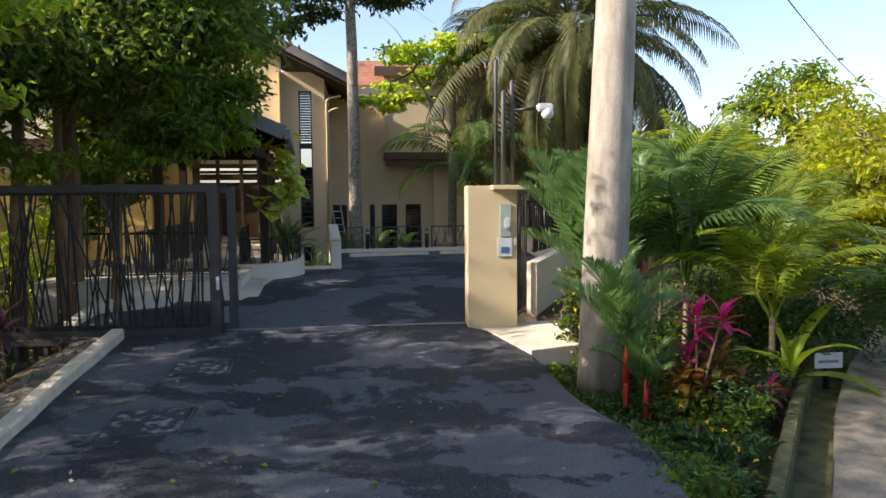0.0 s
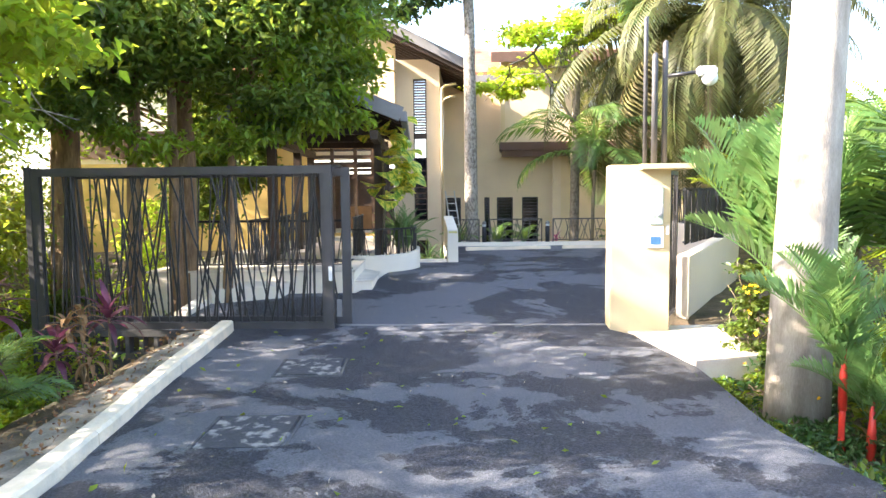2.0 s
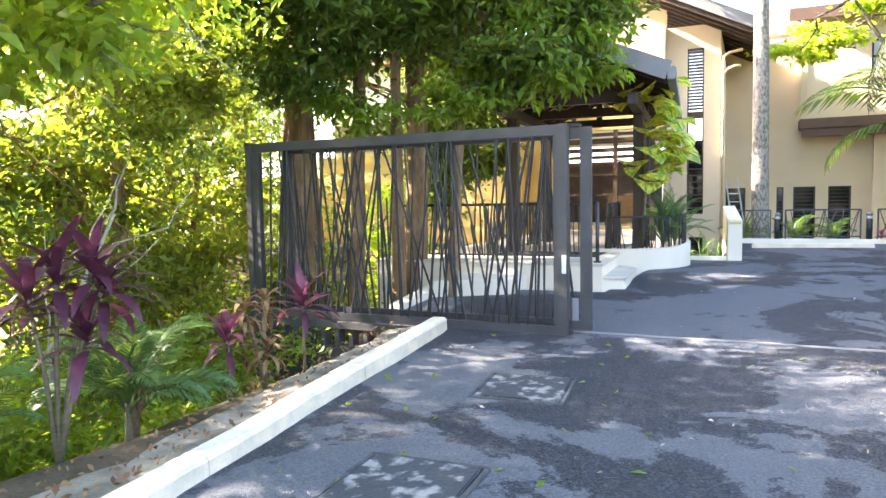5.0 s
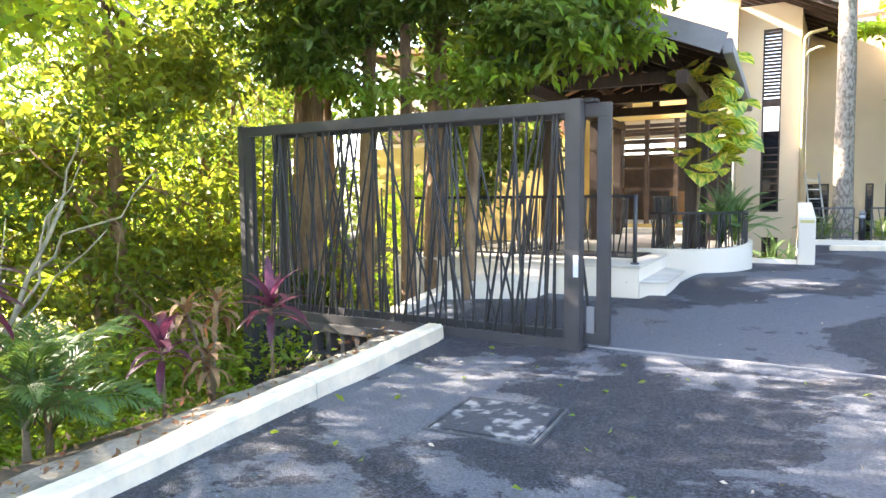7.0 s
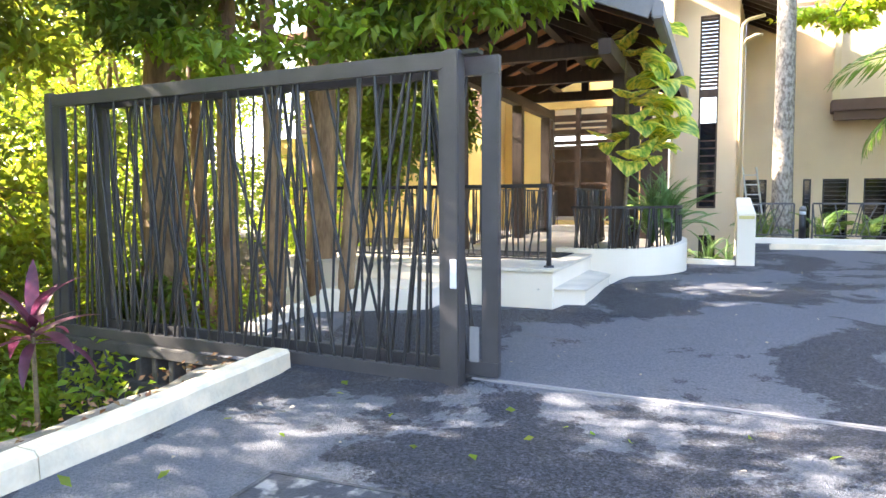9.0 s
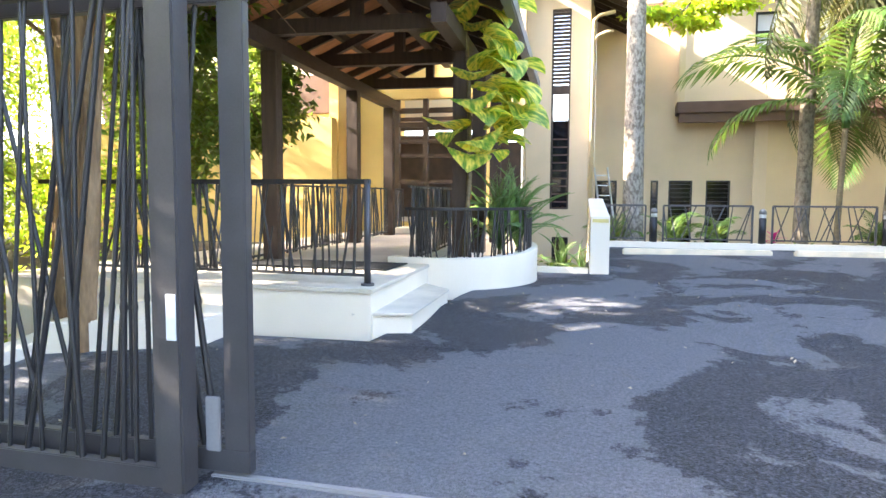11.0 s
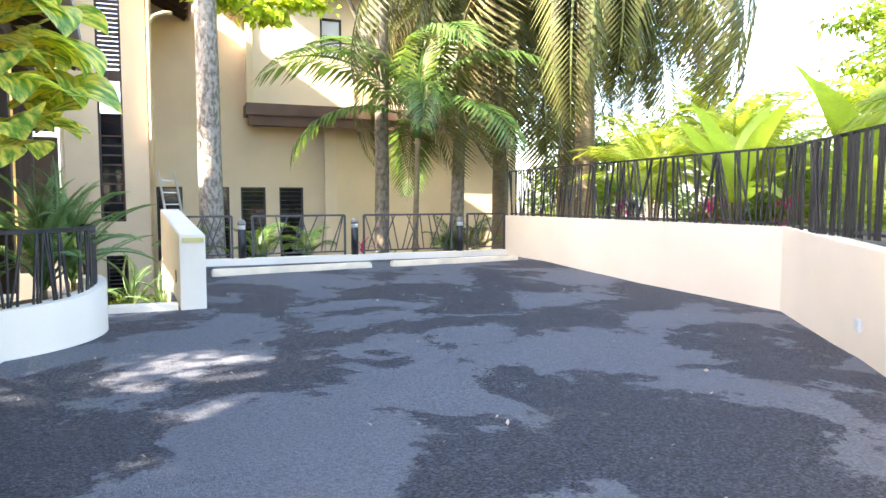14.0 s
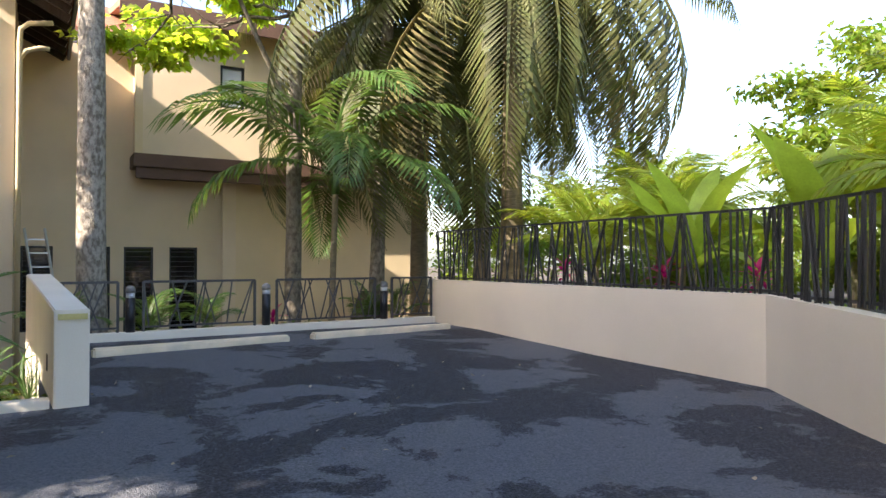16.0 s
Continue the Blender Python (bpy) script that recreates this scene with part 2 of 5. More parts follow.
# ---- mesh helpers ----
def obj_from_bm(name, bm, material, parent=None, label=""):
    me = bpy.data.meshes.new(name)
    bm.normal_update()
    bm.to_mesh(me)
    bm.free()
    me.materials.append(material)
    ob = new(name, me)
    if parent is not None:
        ob.parent = parent
    if label:
        ob["label"] = label
    return ob


def part(name, bm, material, parent, label=""):
    return obj_from_bm(name, bm, material, parent, label)


def thing(name, label, category, group="", kind="", at=(0, 0, 0), rz=0.0, scale=1.0):
    ob = new(name)
    ob.empty_display_size = 0.1
    ob.matrix_basis = pose(*at, 0, 0, rz) @ Matrix.Scale(scale, 4)
    return tagged(ob, label, category, group, kind)


def box(bm, x0, y0, z0, x1, y1, z1, bevel=0.0):
    r = bmesh.ops.create_cube(bm, size=1.0)
    vs = r["verts"]
    for v in vs:
        v.co = Vector((x0 + (v.co.x + 0.5) * (x1 - x0), y0 + (v.co.y + 0.5) * (y1 - y0), z0 + (v.co.z + 0.5) * (z1 - z0)))
    if bevel:
        es = list({e for v in vs for e in v.link_edges})
        bmesh.ops.bevel(bm, geom=es, offset=bevel, segments=2, affect="EDGES")
    return bm


def boxbm(*a, bevel=0.0):
    return box(bmesh.new(), *a, bevel=bevel)


def prism(bm, pts, z0, z1, bevel=0.0):
    """An upright prism over the plan polygon pts; z0, z1 numbers or functions of x, y."""
    f0 = z0 if callable(z0) else (lambda x, y: z0)
    f1 = z1 if callable(z1) else (lambda x, y: z1)
    lo = [bm.verts.new((x, y, f0(x, y))) for x, y in pts]
    hi = [bm.verts.new((x, y, f1(x, y))) for x, y in pts]
    n = len(pts)
    fs = [bm.faces.new(hi), bm.faces.new(lo[::-1])]
    for i in range(n):
        fs.append(bm.faces.new((lo[i], lo[(i + 1) % n], hi[(i + 1) % n], hi[i])))
    bmesh.ops.recalc_face_normals(bm, faces=fs)
    if bevel:
        bmesh.ops.bevel(bm, geom=list({e for f in fs for e in f.edges}), offset=bevel, segments=2, affect="EDGES")
    return bm


def tube(bm, pts, radii, sides=8, cap=True):
    """A round limb through pts."""
    rings = []
    n = len(pts)
    pts = [Vector(p) for p in pts]
    for i, p in enumerate(pts):
        d = (pts[min(i + 1, n - 1)] - pts[max(i - 1, 0)]).normalized()
        if i == 0:
            s = Vector((1, 0, 0)) if abs(d.x) < 0.8 else Vector((0, 1, 0))
        s = (s - d * s.dot(d)).normalized()
        u = d.cross(s)
        r = radii[i] if hasattr(radii, "__len__") else radii
        rings.append([bm.verts.new(p + s * (r * math.cos(2 * math.pi * k / sides)) + u * (r * math.sin(2 * math.pi * k / sides))) for k in range(sides)])
    for a, b in zip(rings, rings[1:]):
        for k in range(sides):
            f = bm.faces.new((a[k], a[(k + 1) % sides], b[(k + 1) % sides], b[k]))
            f.smooth = True
    if cap:
        bm.faces.new(rings[0][::-1])
        bm.faces.new(rings[-1])
    return bm


def tubebm(pts, radii, sides=8):
    return tube(bmesh.new(), pts, radii, sides)


def beam(bm, a, b, w, h):
    """A square-cut timber from a to b."""
    a, b = Vector(a), Vector(b)
    d = (b - a).normalized()
    s = d.cross(Vector((0, 0, 1)))
    s = s.normalized() if s.length > 1e-4 else Vector((1, 0, 0))
    u = s.cross(d).normalized()
    vs = [bm.verts.new(p + s * (w / 2) * i + u * (h / 2) * j) for p in (a, b) for i, j in ((-1, -1), (1, -1), (1, 1), (-1, 1))]
    fs = [bm.faces.new([vs[k] for k in q]) for q in ((3, 2, 1, 0), (4, 5, 6, 7), (0, 1, 5, 4), (1, 2, 6, 5), (2, 3, 7, 6), (3, 0, 4, 7))]
    bmesh.ops.recalc_face_normals(bm, faces=fs)
    return bm


def beambm(a, b, w, h):
    return beam(bmesh.new(), a, b, w, h)


def rod_mesh():
    """A bamboo-like rod one metre long with swollen nodes."""
    bm = bmesh.new()
    zs, rs = [0], [1.0]
    for z in (0.13, 0.34, 0.52, 0.75, 0.9):
        zs += [z - 0.012, z, z + 0.012]
        rs += [0.96, 1.22, 0.96]
    zs.append(1.0)
    rs.append(0.9)
    tube(bm, [(0, 0, z) for z in zs], rs, 6, cap=False)
    me = bpy.data.meshes.new("rod")
    bm.to_mesh(me)
    bm.free()
    me.materials.append(BAR)
    return me


ROD = rod_mesh()


def rod(parent, a, b, r, name="rod"):
    a, b = Vector(a), Vector(b)
    d = b - a
    ob = new(name, ROD)
    ob.parent = parent
    ob.matrix_basis = Matrix.Translation(a) @ d.to_track_quat("Z", "Y").to_matrix().to_4x4() @ Matrix.Diagonal((r, r, d.length, 1))
    return ob


def mesh_obj(name, verts, faces, material, parent=None, label="", smooth=False):
    me = bpy.data.meshes.new(name)
    me.from_pydata(verts, [], faces)
    if smooth:
        me.polygons.foreach_set("use_smooth", [True] * len(me.polygons))
    me.materials.append(material)
    ob = new(name, me)
    if parent is not None:
        ob.parent = parent
    if label:
        ob["label"] = label
    return ob

# ---- ground and drive ----
def lerp_table(y, tab):
    for (a, za), (b, zb) in zip(tab, tab[1:]):
        if y <= b:
            t = max(0.0, (y - a) / (b - a))
            return za + (zb - za) * t
    return tab[-1][1]


DRIVE = [(-14, 1.5), (-6, 1.25), (0, 0.47), (1, 0.31), (2, 0.13), (3, -0.03), (3.8, -0.17), (5.7, -0.33), (6.7, -0.39), (8.5, -0.45), (11, -0.455), (12.7, -0.40), (14.1, -0.30), (15.35, -0.22), (16.8, -0.20), (18.2, -0.12), (21, -0.08), (24, 0.03), (26, 0.04)]


def drive_z(x, y):
    return lerp_table(y, DRIVE)


def smooth01(t):
    t = min(1.0, max(0.0, t))
    return t * t * (3 - 2 * t)


def ground_z(x, y):
    z = drive_z(0, y) - 0.12
    # the bank falls away beside the drive, before the fence and behind it
    if y < 13.5:
        z -= 2.6 * smooth01((-3.75 - x) / 4.0)
        z -= 0.20 * smooth01((x - 3.7) / 0.5) * smooth01((y - 4) / 3)
        s = (x - 4.2) * 0.797 - (y - 5.0) * 0.603
        if x > 4.3:
            z = z + (-0.95 - z) * smooth01((s + 0.5) / 0.6)
    else:
        z -= 2.2 * smooth01((-4.6 - x) / 4.0) * smooth01((24 - y) / 6)
        z += 0.35 * smooth01((x - 7.6) / 0.8)
    # the garden court before the house lies lower
    z -= 1.5 * smooth01((y - 26.0) / 1.0) * (1.0 if x < 9 else 0.0)
    if -3.2 < x < 0.35 and 21.2 < y < 26.2:
        z -= 1.5
    z += 0.05 * noise.noise((x * 0.9, y * 0.9, 0))
    far = smooth01((math.hypot(x, y - 12) - 40) / 60)
    return z * (1 - far) - 3.0 * far


def grid_ground():
    xs = [-400, -150, -80, -50, -35] + [-26 + 0.6 * i for i in range(94)] + [38, 50, 80, 150, 400]
    ys = [-400, -150, -70, -40, -25] + [-16 + 0.6 * i for i in range(98)] + [50, 70, 110, 200, 400]
    v = [(x, y, ground_z(x, y)) for y in ys for x in xs]
    n = len(xs)
    f = [(j * n + i, j * n + i + 1, (j + 1) * n + i + 1, (j + 1) * n + i) for j in range(len(ys) - 1) for i in range(n - 1)]
    return tagged(mesh_obj("ground", v, f, SOIL, smooth=True), "brown leafy soil with scattered litter", "ground", kind="structure")


grid_ground()


def drive_edges(y):
    """The left and right edge of the asphalt."""
    left = lerp_table(y, [(-14, -9.0), (-6, -4.0), (0, -1.98), (4, -2.0), (7, -2.4), (8.8, -2.8), (10.5, -3.0), (12.7, -3.18), (12.75, -4.3), (13.5, -4.4), (15.6, -4.2), (15.75, -1.5), (20, -1.0), (20.9, -0.9), (21.0, 0.15), (26, 0.15)])
    right = lerp_table(y, [(-14, 9.0), (-6, 7.0), (0, 3.3), (4.9, 3.72), (5.75, 3.95), (6.8, 4.06), (7.8, 3.9), (8.5, 3.87), (10.7, 3.93), (12.6, 3.55), (12.7, 3.22), (12.8, 3.4), (18.2, 7.4), (26, 7.3)])
    return left, right


def build_drive():
    ys = sorted(set([-14 + 0.4 * i for i in range(99)] + [12.7, 12.75, 12.8, 15.6, 15.75, 20.9, 21.0, 18.2, 25.6]))
    ys = [y for y in ys if y <= 25.6]
    v, f, nx = [], [], 24
    for y in ys:
        a, b = drive_edges(y)
        for i in range(nx + 1):
            x = a + (b - a) * i / nx
            v.append((x, y, drive_z(x, y) + 0.012 * noise.noise((x * 0.8, y * 0.8, 4)) - 0.03 * (i in (0, nx)) * (y < 12.6)))
    for j in range(len(ys) - 1):
        for i in range(nx):
            k = j * (nx + 1) + i
            f.append((k, k + 1, k + nx + 2, k + nx + 1))
    return tagged(mesh_obj("driveway", v, f, ASPHALT, smooth=True), "dark patched asphalt drive and forecourt", "driveway", kind="structure")


build_drive()


def loft(bm, rings, closed=True):
    """Joins cross-sections, each a list of points, into one skin with end caps."""
    vs = [[bm.verts.new(p) for p in r] for r in rings]
    n = len(vs[0])
    for a, b in zip(vs, vs[1:]):
        for k in range(n if closed else n - 1):
            bm.faces.new((a[k], a[(k + 1) % n], b[(k + 1) % n], b[k]))
    bm.faces.new(vs[0][::-1])
    bm.faces.new(vs[-1])
    bmesh.ops.recalc_face_normals(bm, faces=bm.faces)
    return bm


KERB_LINE = [(-3, -2.2), (1, -2.15), (4, -2.32), (6.4, -2.56), (7.2, -2.68), (8, -2.79), (9, -2.95), (10.6, -3.13), (12.75, -3.28)]


def kerb():
    t = thing("kerb", "long cream painted concrete kerb with worn edges", "kerb", kind="structure")
    for ya, yb in ((12.70, 10.2), (10.19, 7.6), (7.59, 5.0), (4.99, 2.0), (1.99, -2.5)):
        rings = []
        for k in range(25):
            y = ya + (yb - ya) * k / 24
            x, z, w = lerp_table(y, KERB_LINE), drive_z(0, y), 0.22
            h = 0.08 + 0.09 * smooth01((y - 5.0) / 7.0)
            e = [0.010 * noise.noise((y * 4, q * 3.1, 2)) for q in range(4)]
            rings.append([(x, y, z - 0.3), (x + e[0], y, z + h - 0.02), (x + 0.02, y, z + h + e[1] * 0.5), (x + w - 0.03, y, z + h + e[2] * 0.5), (x + w + e[3], y, z + h - 0.03), (x + w + 0.02 + e[0], y, z - 0.3)])
        part("kerb_length", loft(bmesh.new(), rings), KERB, t)
    rings = []
    for k in range(121):
        y = 12.7 - 15.2 * k / 120
        x, z = lerp_table(y, KERB_LINE), drive_z(0, y)
        w = 0.60 + 0.16 * noise.noise((y * 0.8, 0, 3)) + 0.05 * noise.noise((y * 4, 0, 5))
        rings.append([(x + 0.03, y, z - 0.4), (x + 0.03, y, z + 0.03)] + [(x - w * q, y, z + 0.03 - 0.05 * q + 0.045 * noise.noise((q * 3, y * 2.3, 7))) for q in (0.25, 0.5, 0.75, 0.95)] + [(x - w, y, z - 0.10), (x - w - 0.05, y, z - 1.6)])
    part("footing_ledge", loft(bmesh.new(), rings), CONCRETE, t, "rough mossy concrete ledge behind the kerb")


kerb()

# ---- boundary fence, sliding gate, pillar ----
random.seed(11)
GY, PX = 12.84, -1.45     # the gate's plane and its post


def stems(parent, x0, x1, y, z0, z1, step, r, lean=0.22):
    """Leaning rods between a bottom and a top rail, crossing like reeds."""
    x = x0
    while x < x1:
        h = (z1 - z0)
        d = random.gauss(0, lean) * h * 0.5
        a, b = x, min(max(x + d, x0), x1)
        yy = y + random.uniform(-0.018, 0.018)
        if random.random() < 0.12:
            c = random.uniform(0.35, 0.7)
            rod(parent, (a, yy, z0), (a + (b - a) * c, yy, z0 + h * c), r * random.uniform(0.7, 1.0))
        else:
            rod(parent, (a, yy, z0), (b, yy, z1), r * random.uniform(0.75, 1.15))
        x += step * random.uniform(0.4, 1.6)


def frame_panel(t, x0, x1, y, z0, z1, w, d):
    part("top_rail", boxbm(x0, y - d / 2, z1 - w, x1, y + d / 2, z1, bevel=0.006), METAL, t)
    part("bottom_rail", boxbm(x0, y - d / 2, z0, x1, y + d / 2, z0 + w * 0.85, bevel=0.006), METAL, t)
    part("stile", boxbm(x0, y - d / 2 + 0.002, z0 + w * 0.85, x0 + w, y + d / 2 - 0.002, z1 - w, bevel=0.005), METAL, t)
    part("stile", boxbm(x1 - w, y - d / 2 + 0.002, z0 + w * 0.85, x1, y + d / 2 - 0.002, z1 - w, bevel=0.005), METAL, t)


fence = thing("boundary_fence", "charcoal metal fence panel of leaning bamboo-like rods", "fence", at=(0, GY, 0))
frame_panel(fence, -6.48, PX + 0.03, 0, -0.40, 2.34, 0.14, 0.07)
stems(fence, -6.32, PX - 0.2, 0, -0.29, 2.22, 0.105, 0.017)
part("fence_post", boxbm(-6.59, -0.05, -1.6, -6.485, 0.05, 2.36, bevel=0.006), METAL, fence)

post = thing("gate_post", "tall charcoal steel gate post with a small white plate", "gate post", at=(PX, GY, 0))
part("shaft", boxbm(-0.05, -0.07, -0.41, 0.085, 0.07, 2.345, bevel=0.01), METAL, post)
part("plate", boxbm(0.01, -0.078, 0.42, 0.07, -0.070, 0.66, bevel=0.003), GREY_PLASTIC, post, "small white plate")
part("roller_bracket", boxbm(0.1, -0.03, 2.30, 0.24, 0.09, 2.34, bevel=0.005), BLACK, post)

gate = thing("sliding_gate", "open charcoal sliding gate of leaning bamboo-like rods", "gate", at=(0, GY + 0.17, 0))
GX = -1.10
frame_panel(gate, GX - 4.9, GX, 0, -0.34, 2.31, 0.15, 0.07)
stems(gate, GX - 4.7, GX - 0.16, 0, -0.22, 2.17, 0.125, 0.017, lean=0.3)
part("gate_wheel_box", boxbm(GX - 0.25, -0.06, -0.22, GX - 0.165, -0.038, 0.08, bevel=0.005), FASCIA, gate, "grey roller box")
track = tagged(obj_from_bm("gate_track", boxbm(-1.35, GY + 0.14, -0.42, 3.2, GY + 0.20, -0.362, bevel=0.01), FASCIA), "worn steel gate track set in the asphalt", "gate track", kind="structure")

blockwall = thing("screen_block_wall", "low grey screen-block wall under the fence", "wall", kind="structure", at=(0, GY, 0))
part("wall_cap", boxbm(-6.48, -0.1, -0.52, -3.0, 0.1, -0.405, bevel=0.01), DARKPAINT, blockwall)
for i in range(14):
    part("pier", boxbm(-6.46 + 0.25 * i, -0.085, -0.80, -6.38 + 0.25 * i, 0.085, -0.52, bevel=0.008), DARKPAINT, blockwall)
part("wall_base", boxbm(-6.48, -0.1, -2.4, -3.0, 0.1, -0.80, bevel=0.01), DARKPAINT, blockwall)

pillar = thing("gate_pillar", "cream rendered gate pillar with intercom under a ledge", "pillar", at=(3.2, 12.69, 0))
part("shaft", boxbm(0, 0, -0.75, 0.95, 0.42, 2.28, bevel=0.012), CREAM, pillar)
part("ledge", boxbm(0.44, -0.22, 2.2, 1.27, 0.45, 2.285, bevel=0.01), CREAM, pillar)
part("intercom_panel", boxbm(0.61, -0.03, 1.31, 0.83, 0.0, 1.93, bevel=0.01), mat("intercom_grey_green", (0.38, 0.47, 0.42), 0.4), pillar, "grey-green intercom panel")
part("call_camera", boxbm(0.68, -0.07, 1.46, 0.82, -0.03, 1.68, bevel=0.03), GREY_PLASTIC, pillar, "pale round camera unit")
sign = part("notice_board", boxbm(0.57, -0.02, 0.94, 0.84, 0.0, 1.29, bevel=0.004), mat("notice_white", (0.7, 0.76, 0.8), 0.5), pillar, "white notice with a blue drawing")
part("blue_drawing", boxbm(0.63, -0.026, 1.0, 0.79, -0.021, 1.12, bevel=0.002), mat("notice_blue", (0.07, 0.2, 0.4), 0.5), sign)
part("bell_button", boxbm(0.88, -0.015, 1.15, 0.93, 0.0, 1.3, bevel=0.004), GREY_PLASTIC, pillar)

slab = tagged(obj_from_bm("paving_slab", prism(bmesh.new(), [(3.46, 12.68), (3.92, 10.68), (4.9, 10.95), (5.1, 13.1), (4.17, 13.1), (4.17, 12.68)], -0.75, lambda x, y: -0.43 + 0.02 * (x - 3.3), bevel=0.01), SLAB), "pale concrete landing before the pedestrian gate", "paving", kind="structure")

wicket = thing("pedestrian_gate", "charcoal metal pedestrian gate of leaning rods", "gate", at=(4.2, 13.08, 0), rz=64)
frame_panel(wicket, 0, 0.95, 0, -0.30, 2.2, 0.07, 0.05)
stems(wicket, 0.09, 0.87, 0, -0.22, 2.12, 0.07, 0.014, 0.12)
part("lock_box", boxbm(0.03, -0.05, 0.75, 0.12, 0.05, 0.95, bevel=0.01), BLACK, wicket)

conduits = thing("conduit_cluster", "tall grey conduits rising from the gate pillar", "conduit", at=(3.8, GY + 0.1, 2.285))
for dx, dy, h, r in ((0.0, 0.05, 2.35, 0.035), (0.13, -0.03, 1.75, 0.05), (0.30, 0.0, 1.95, 0.045)):
    part("conduit", tubebm([(dx, dy, 0), (dx, dy, h), (dx + 0.02, dy, h + 0.04)], [r, r, r * 0.6], 10), CONDUIT, conduits)
part("lamp_arm", tubebm([(0.3, 0, 1.42), (0.8, -0.25, 1.45)], 0.03, 8), BLACK, conduits)
bm = bmesh.new()
bmesh.ops.create_uvsphere(bm, u_segments=14, v_segments=10, radius=0.12)
bmesh.ops.transform(bm, matrix=pose(0.92, -0.28, 1.34), verts=bm.verts)
part("camera_dome", bm, GREY_PLASTIC, conduits, "white dome camera")
part("camera_body", boxbm(0.72, -0.36, 1.38, 1.02, -0.2, 1.52, bevel=0.03), GREY_PLASTIC, conduits, "white camera housing")

# ---- forecourt walls ----
def low_wall():
    bm = bmesh.new()
    w = 0.22
    out = [(7.13, 25.75), (7.15, 18.25), (4.66, 14.02)]
    off = [(7.13 + w, 25.75), (7.15 + w, 18.17), (4.84, 13.9)]
    top = lambda x, y: 0.92
    prism(bm, [out[0], out[1], off[1], off[0]], -0.8, top)
    prism(bm, [out[1], out[2], off[2], off[1]], -0.8, lambda x, y: 0.62 + 0.30 * smooth01((y - 12.5) / 5.0) if y < 18 else 0.92)
    bmesh.ops.remove_doubles(bm, verts=bm.verts, dist=0.001)
    return tagged(obj_from_bm("wall_forecourt", bm, PEACH), "smooth pale peach forecourt wall", "wall", kind="structure")


low_wall()
socket = tagged(obj_from_bm("wall_socket", boxbm(-0.05, -0.02, -0.06, 0.05, 0.02, 0.06, bevel=0.01), GREY_PLASTIC), "small white outdoor socket on the wall", "socket")
socket.matrix_basis = pose(5.66, 16.1, 0.17, 0, 0, 57)

court_fence = thing("bamboo_fence", "dark bamboo-like rod fence on the forecourt wall", "fence")
random.seed(5)


def fence_run(t, a, b, z0, z1, step, r, lean=0.14):
    a, b = Vector(a), Vector(b)
    L = (b - a).length
    d = (b - a) / L
    s = 0.02
    while s < L:
        s2 = min(max(s + random.gauss(0, lean) * (z1 - z0), 0), L)
        o = Vector((-d.y, d.x)) * random.uniform(-0.03, 0.03)
        p, q = a + d * s + o, a + d * s2 + o
        rod(t, (p.x, p.y, z0), (q.x, q.y, z1 + random.uniform(-0.01, 0.02)), r * random.uniform(0.7, 1.3))
        s += step * random.uniform(0.4, 1.5)
    part("top_rail", beambm((a.x, a.y, z1), (b.x, b.y, z1), 0.04, 0.03), BAR, t)
    part("bottom_rail", beambm((a.x, a.y, z0 + 0.05), (b.x, b.y, z0 + 0.05), 0.03, 0.03), BAR, t)


fence_run(court_fence, (7.24, 25.7), (7.27, 18.25), 0.91, 1.90, 0.09, 0.017)
fence_run(court_fence, (7.27, 18.25), (4.78, 14.05), 0.88, 1.90, 0.08, 0.018, 0.08)

kerb_end = thing("terrace_kerb", "white painted kerb along the forecourt edge", "kerb", kind="structure")
part("kerb_length", prism(bmesh.new(), [(0.33, 25.30), (7.2, 25.62), (7.2, 25.86), (0.33, 25.54)], -1.2, 0.16, bevel=0.012), WHITE, kerb_end)
for xa, xb in ((0.75, 3.55), (3.95, 6.75)):
    ws = thing("wheel_stop", "white painted concrete wheel stop", "wheel stop", "wheel stops in the parking bays", at=((xa + xb) / 2, 24.0 + 0.12 * (xa + xb) / 2 - 0.35, 0))
    h = (xb - xa) / 2
    bm = prism(bmesh.new(), [(-h, -0.09), (h, -0.09), (h, 0.09), (-h, 0.09)], -0.05, 0.13, bevel=0.025)
    bmesh.ops.transform(bm, matrix=pose(0, 0, 0, 0, 0, 6.5), verts=bm.verts)
    part("block", bm, KERB, ws)

for xa, xb in ((0.30, 1.22), (1.60, 3.42), (3.82, 5.80), (6.18, 7.10)):
    t = thing("terrace_railing", "dark metal railing with crossed bars on the terrace kerb", "railing", "terrace railings", at=(0, 25.42, 0.16))
    ya, yb = 0.047 * (xa - 0.33), 0.047 * (xb - 0.33)
    part("top_rail", beambm((xa, ya, 0.80), (xb, yb, 0.80), 0.04, 0.04), METAL, t)
    part("bottom_rail", beambm((xa, ya, 0.07), (xb, yb, 0.07), 0.03, 0.03), METAL, t)
    for x, y in ((xa, ya), (xb, yb)):
        part("upright", boxbm(x - 0.02, y - 0.02, 0, x + 0.02, y + 0.02, 0.80), METAL, t)
    x = xa + 0.08
    while x < xb - 0.1:
        d = random.choice((-1, 1)) * random.uniform(0.08, 0.32)
        x2 = min(max(x + d, xa), xb)
        part("bar", beambm((x, 0.047 * (x - 0.33), 0.08), (x2, 0.047 * (x2 - 0.33), 0.79), 0.014, 0.022), METAL, t)
        x += random.uniform(0.08, 0.2)
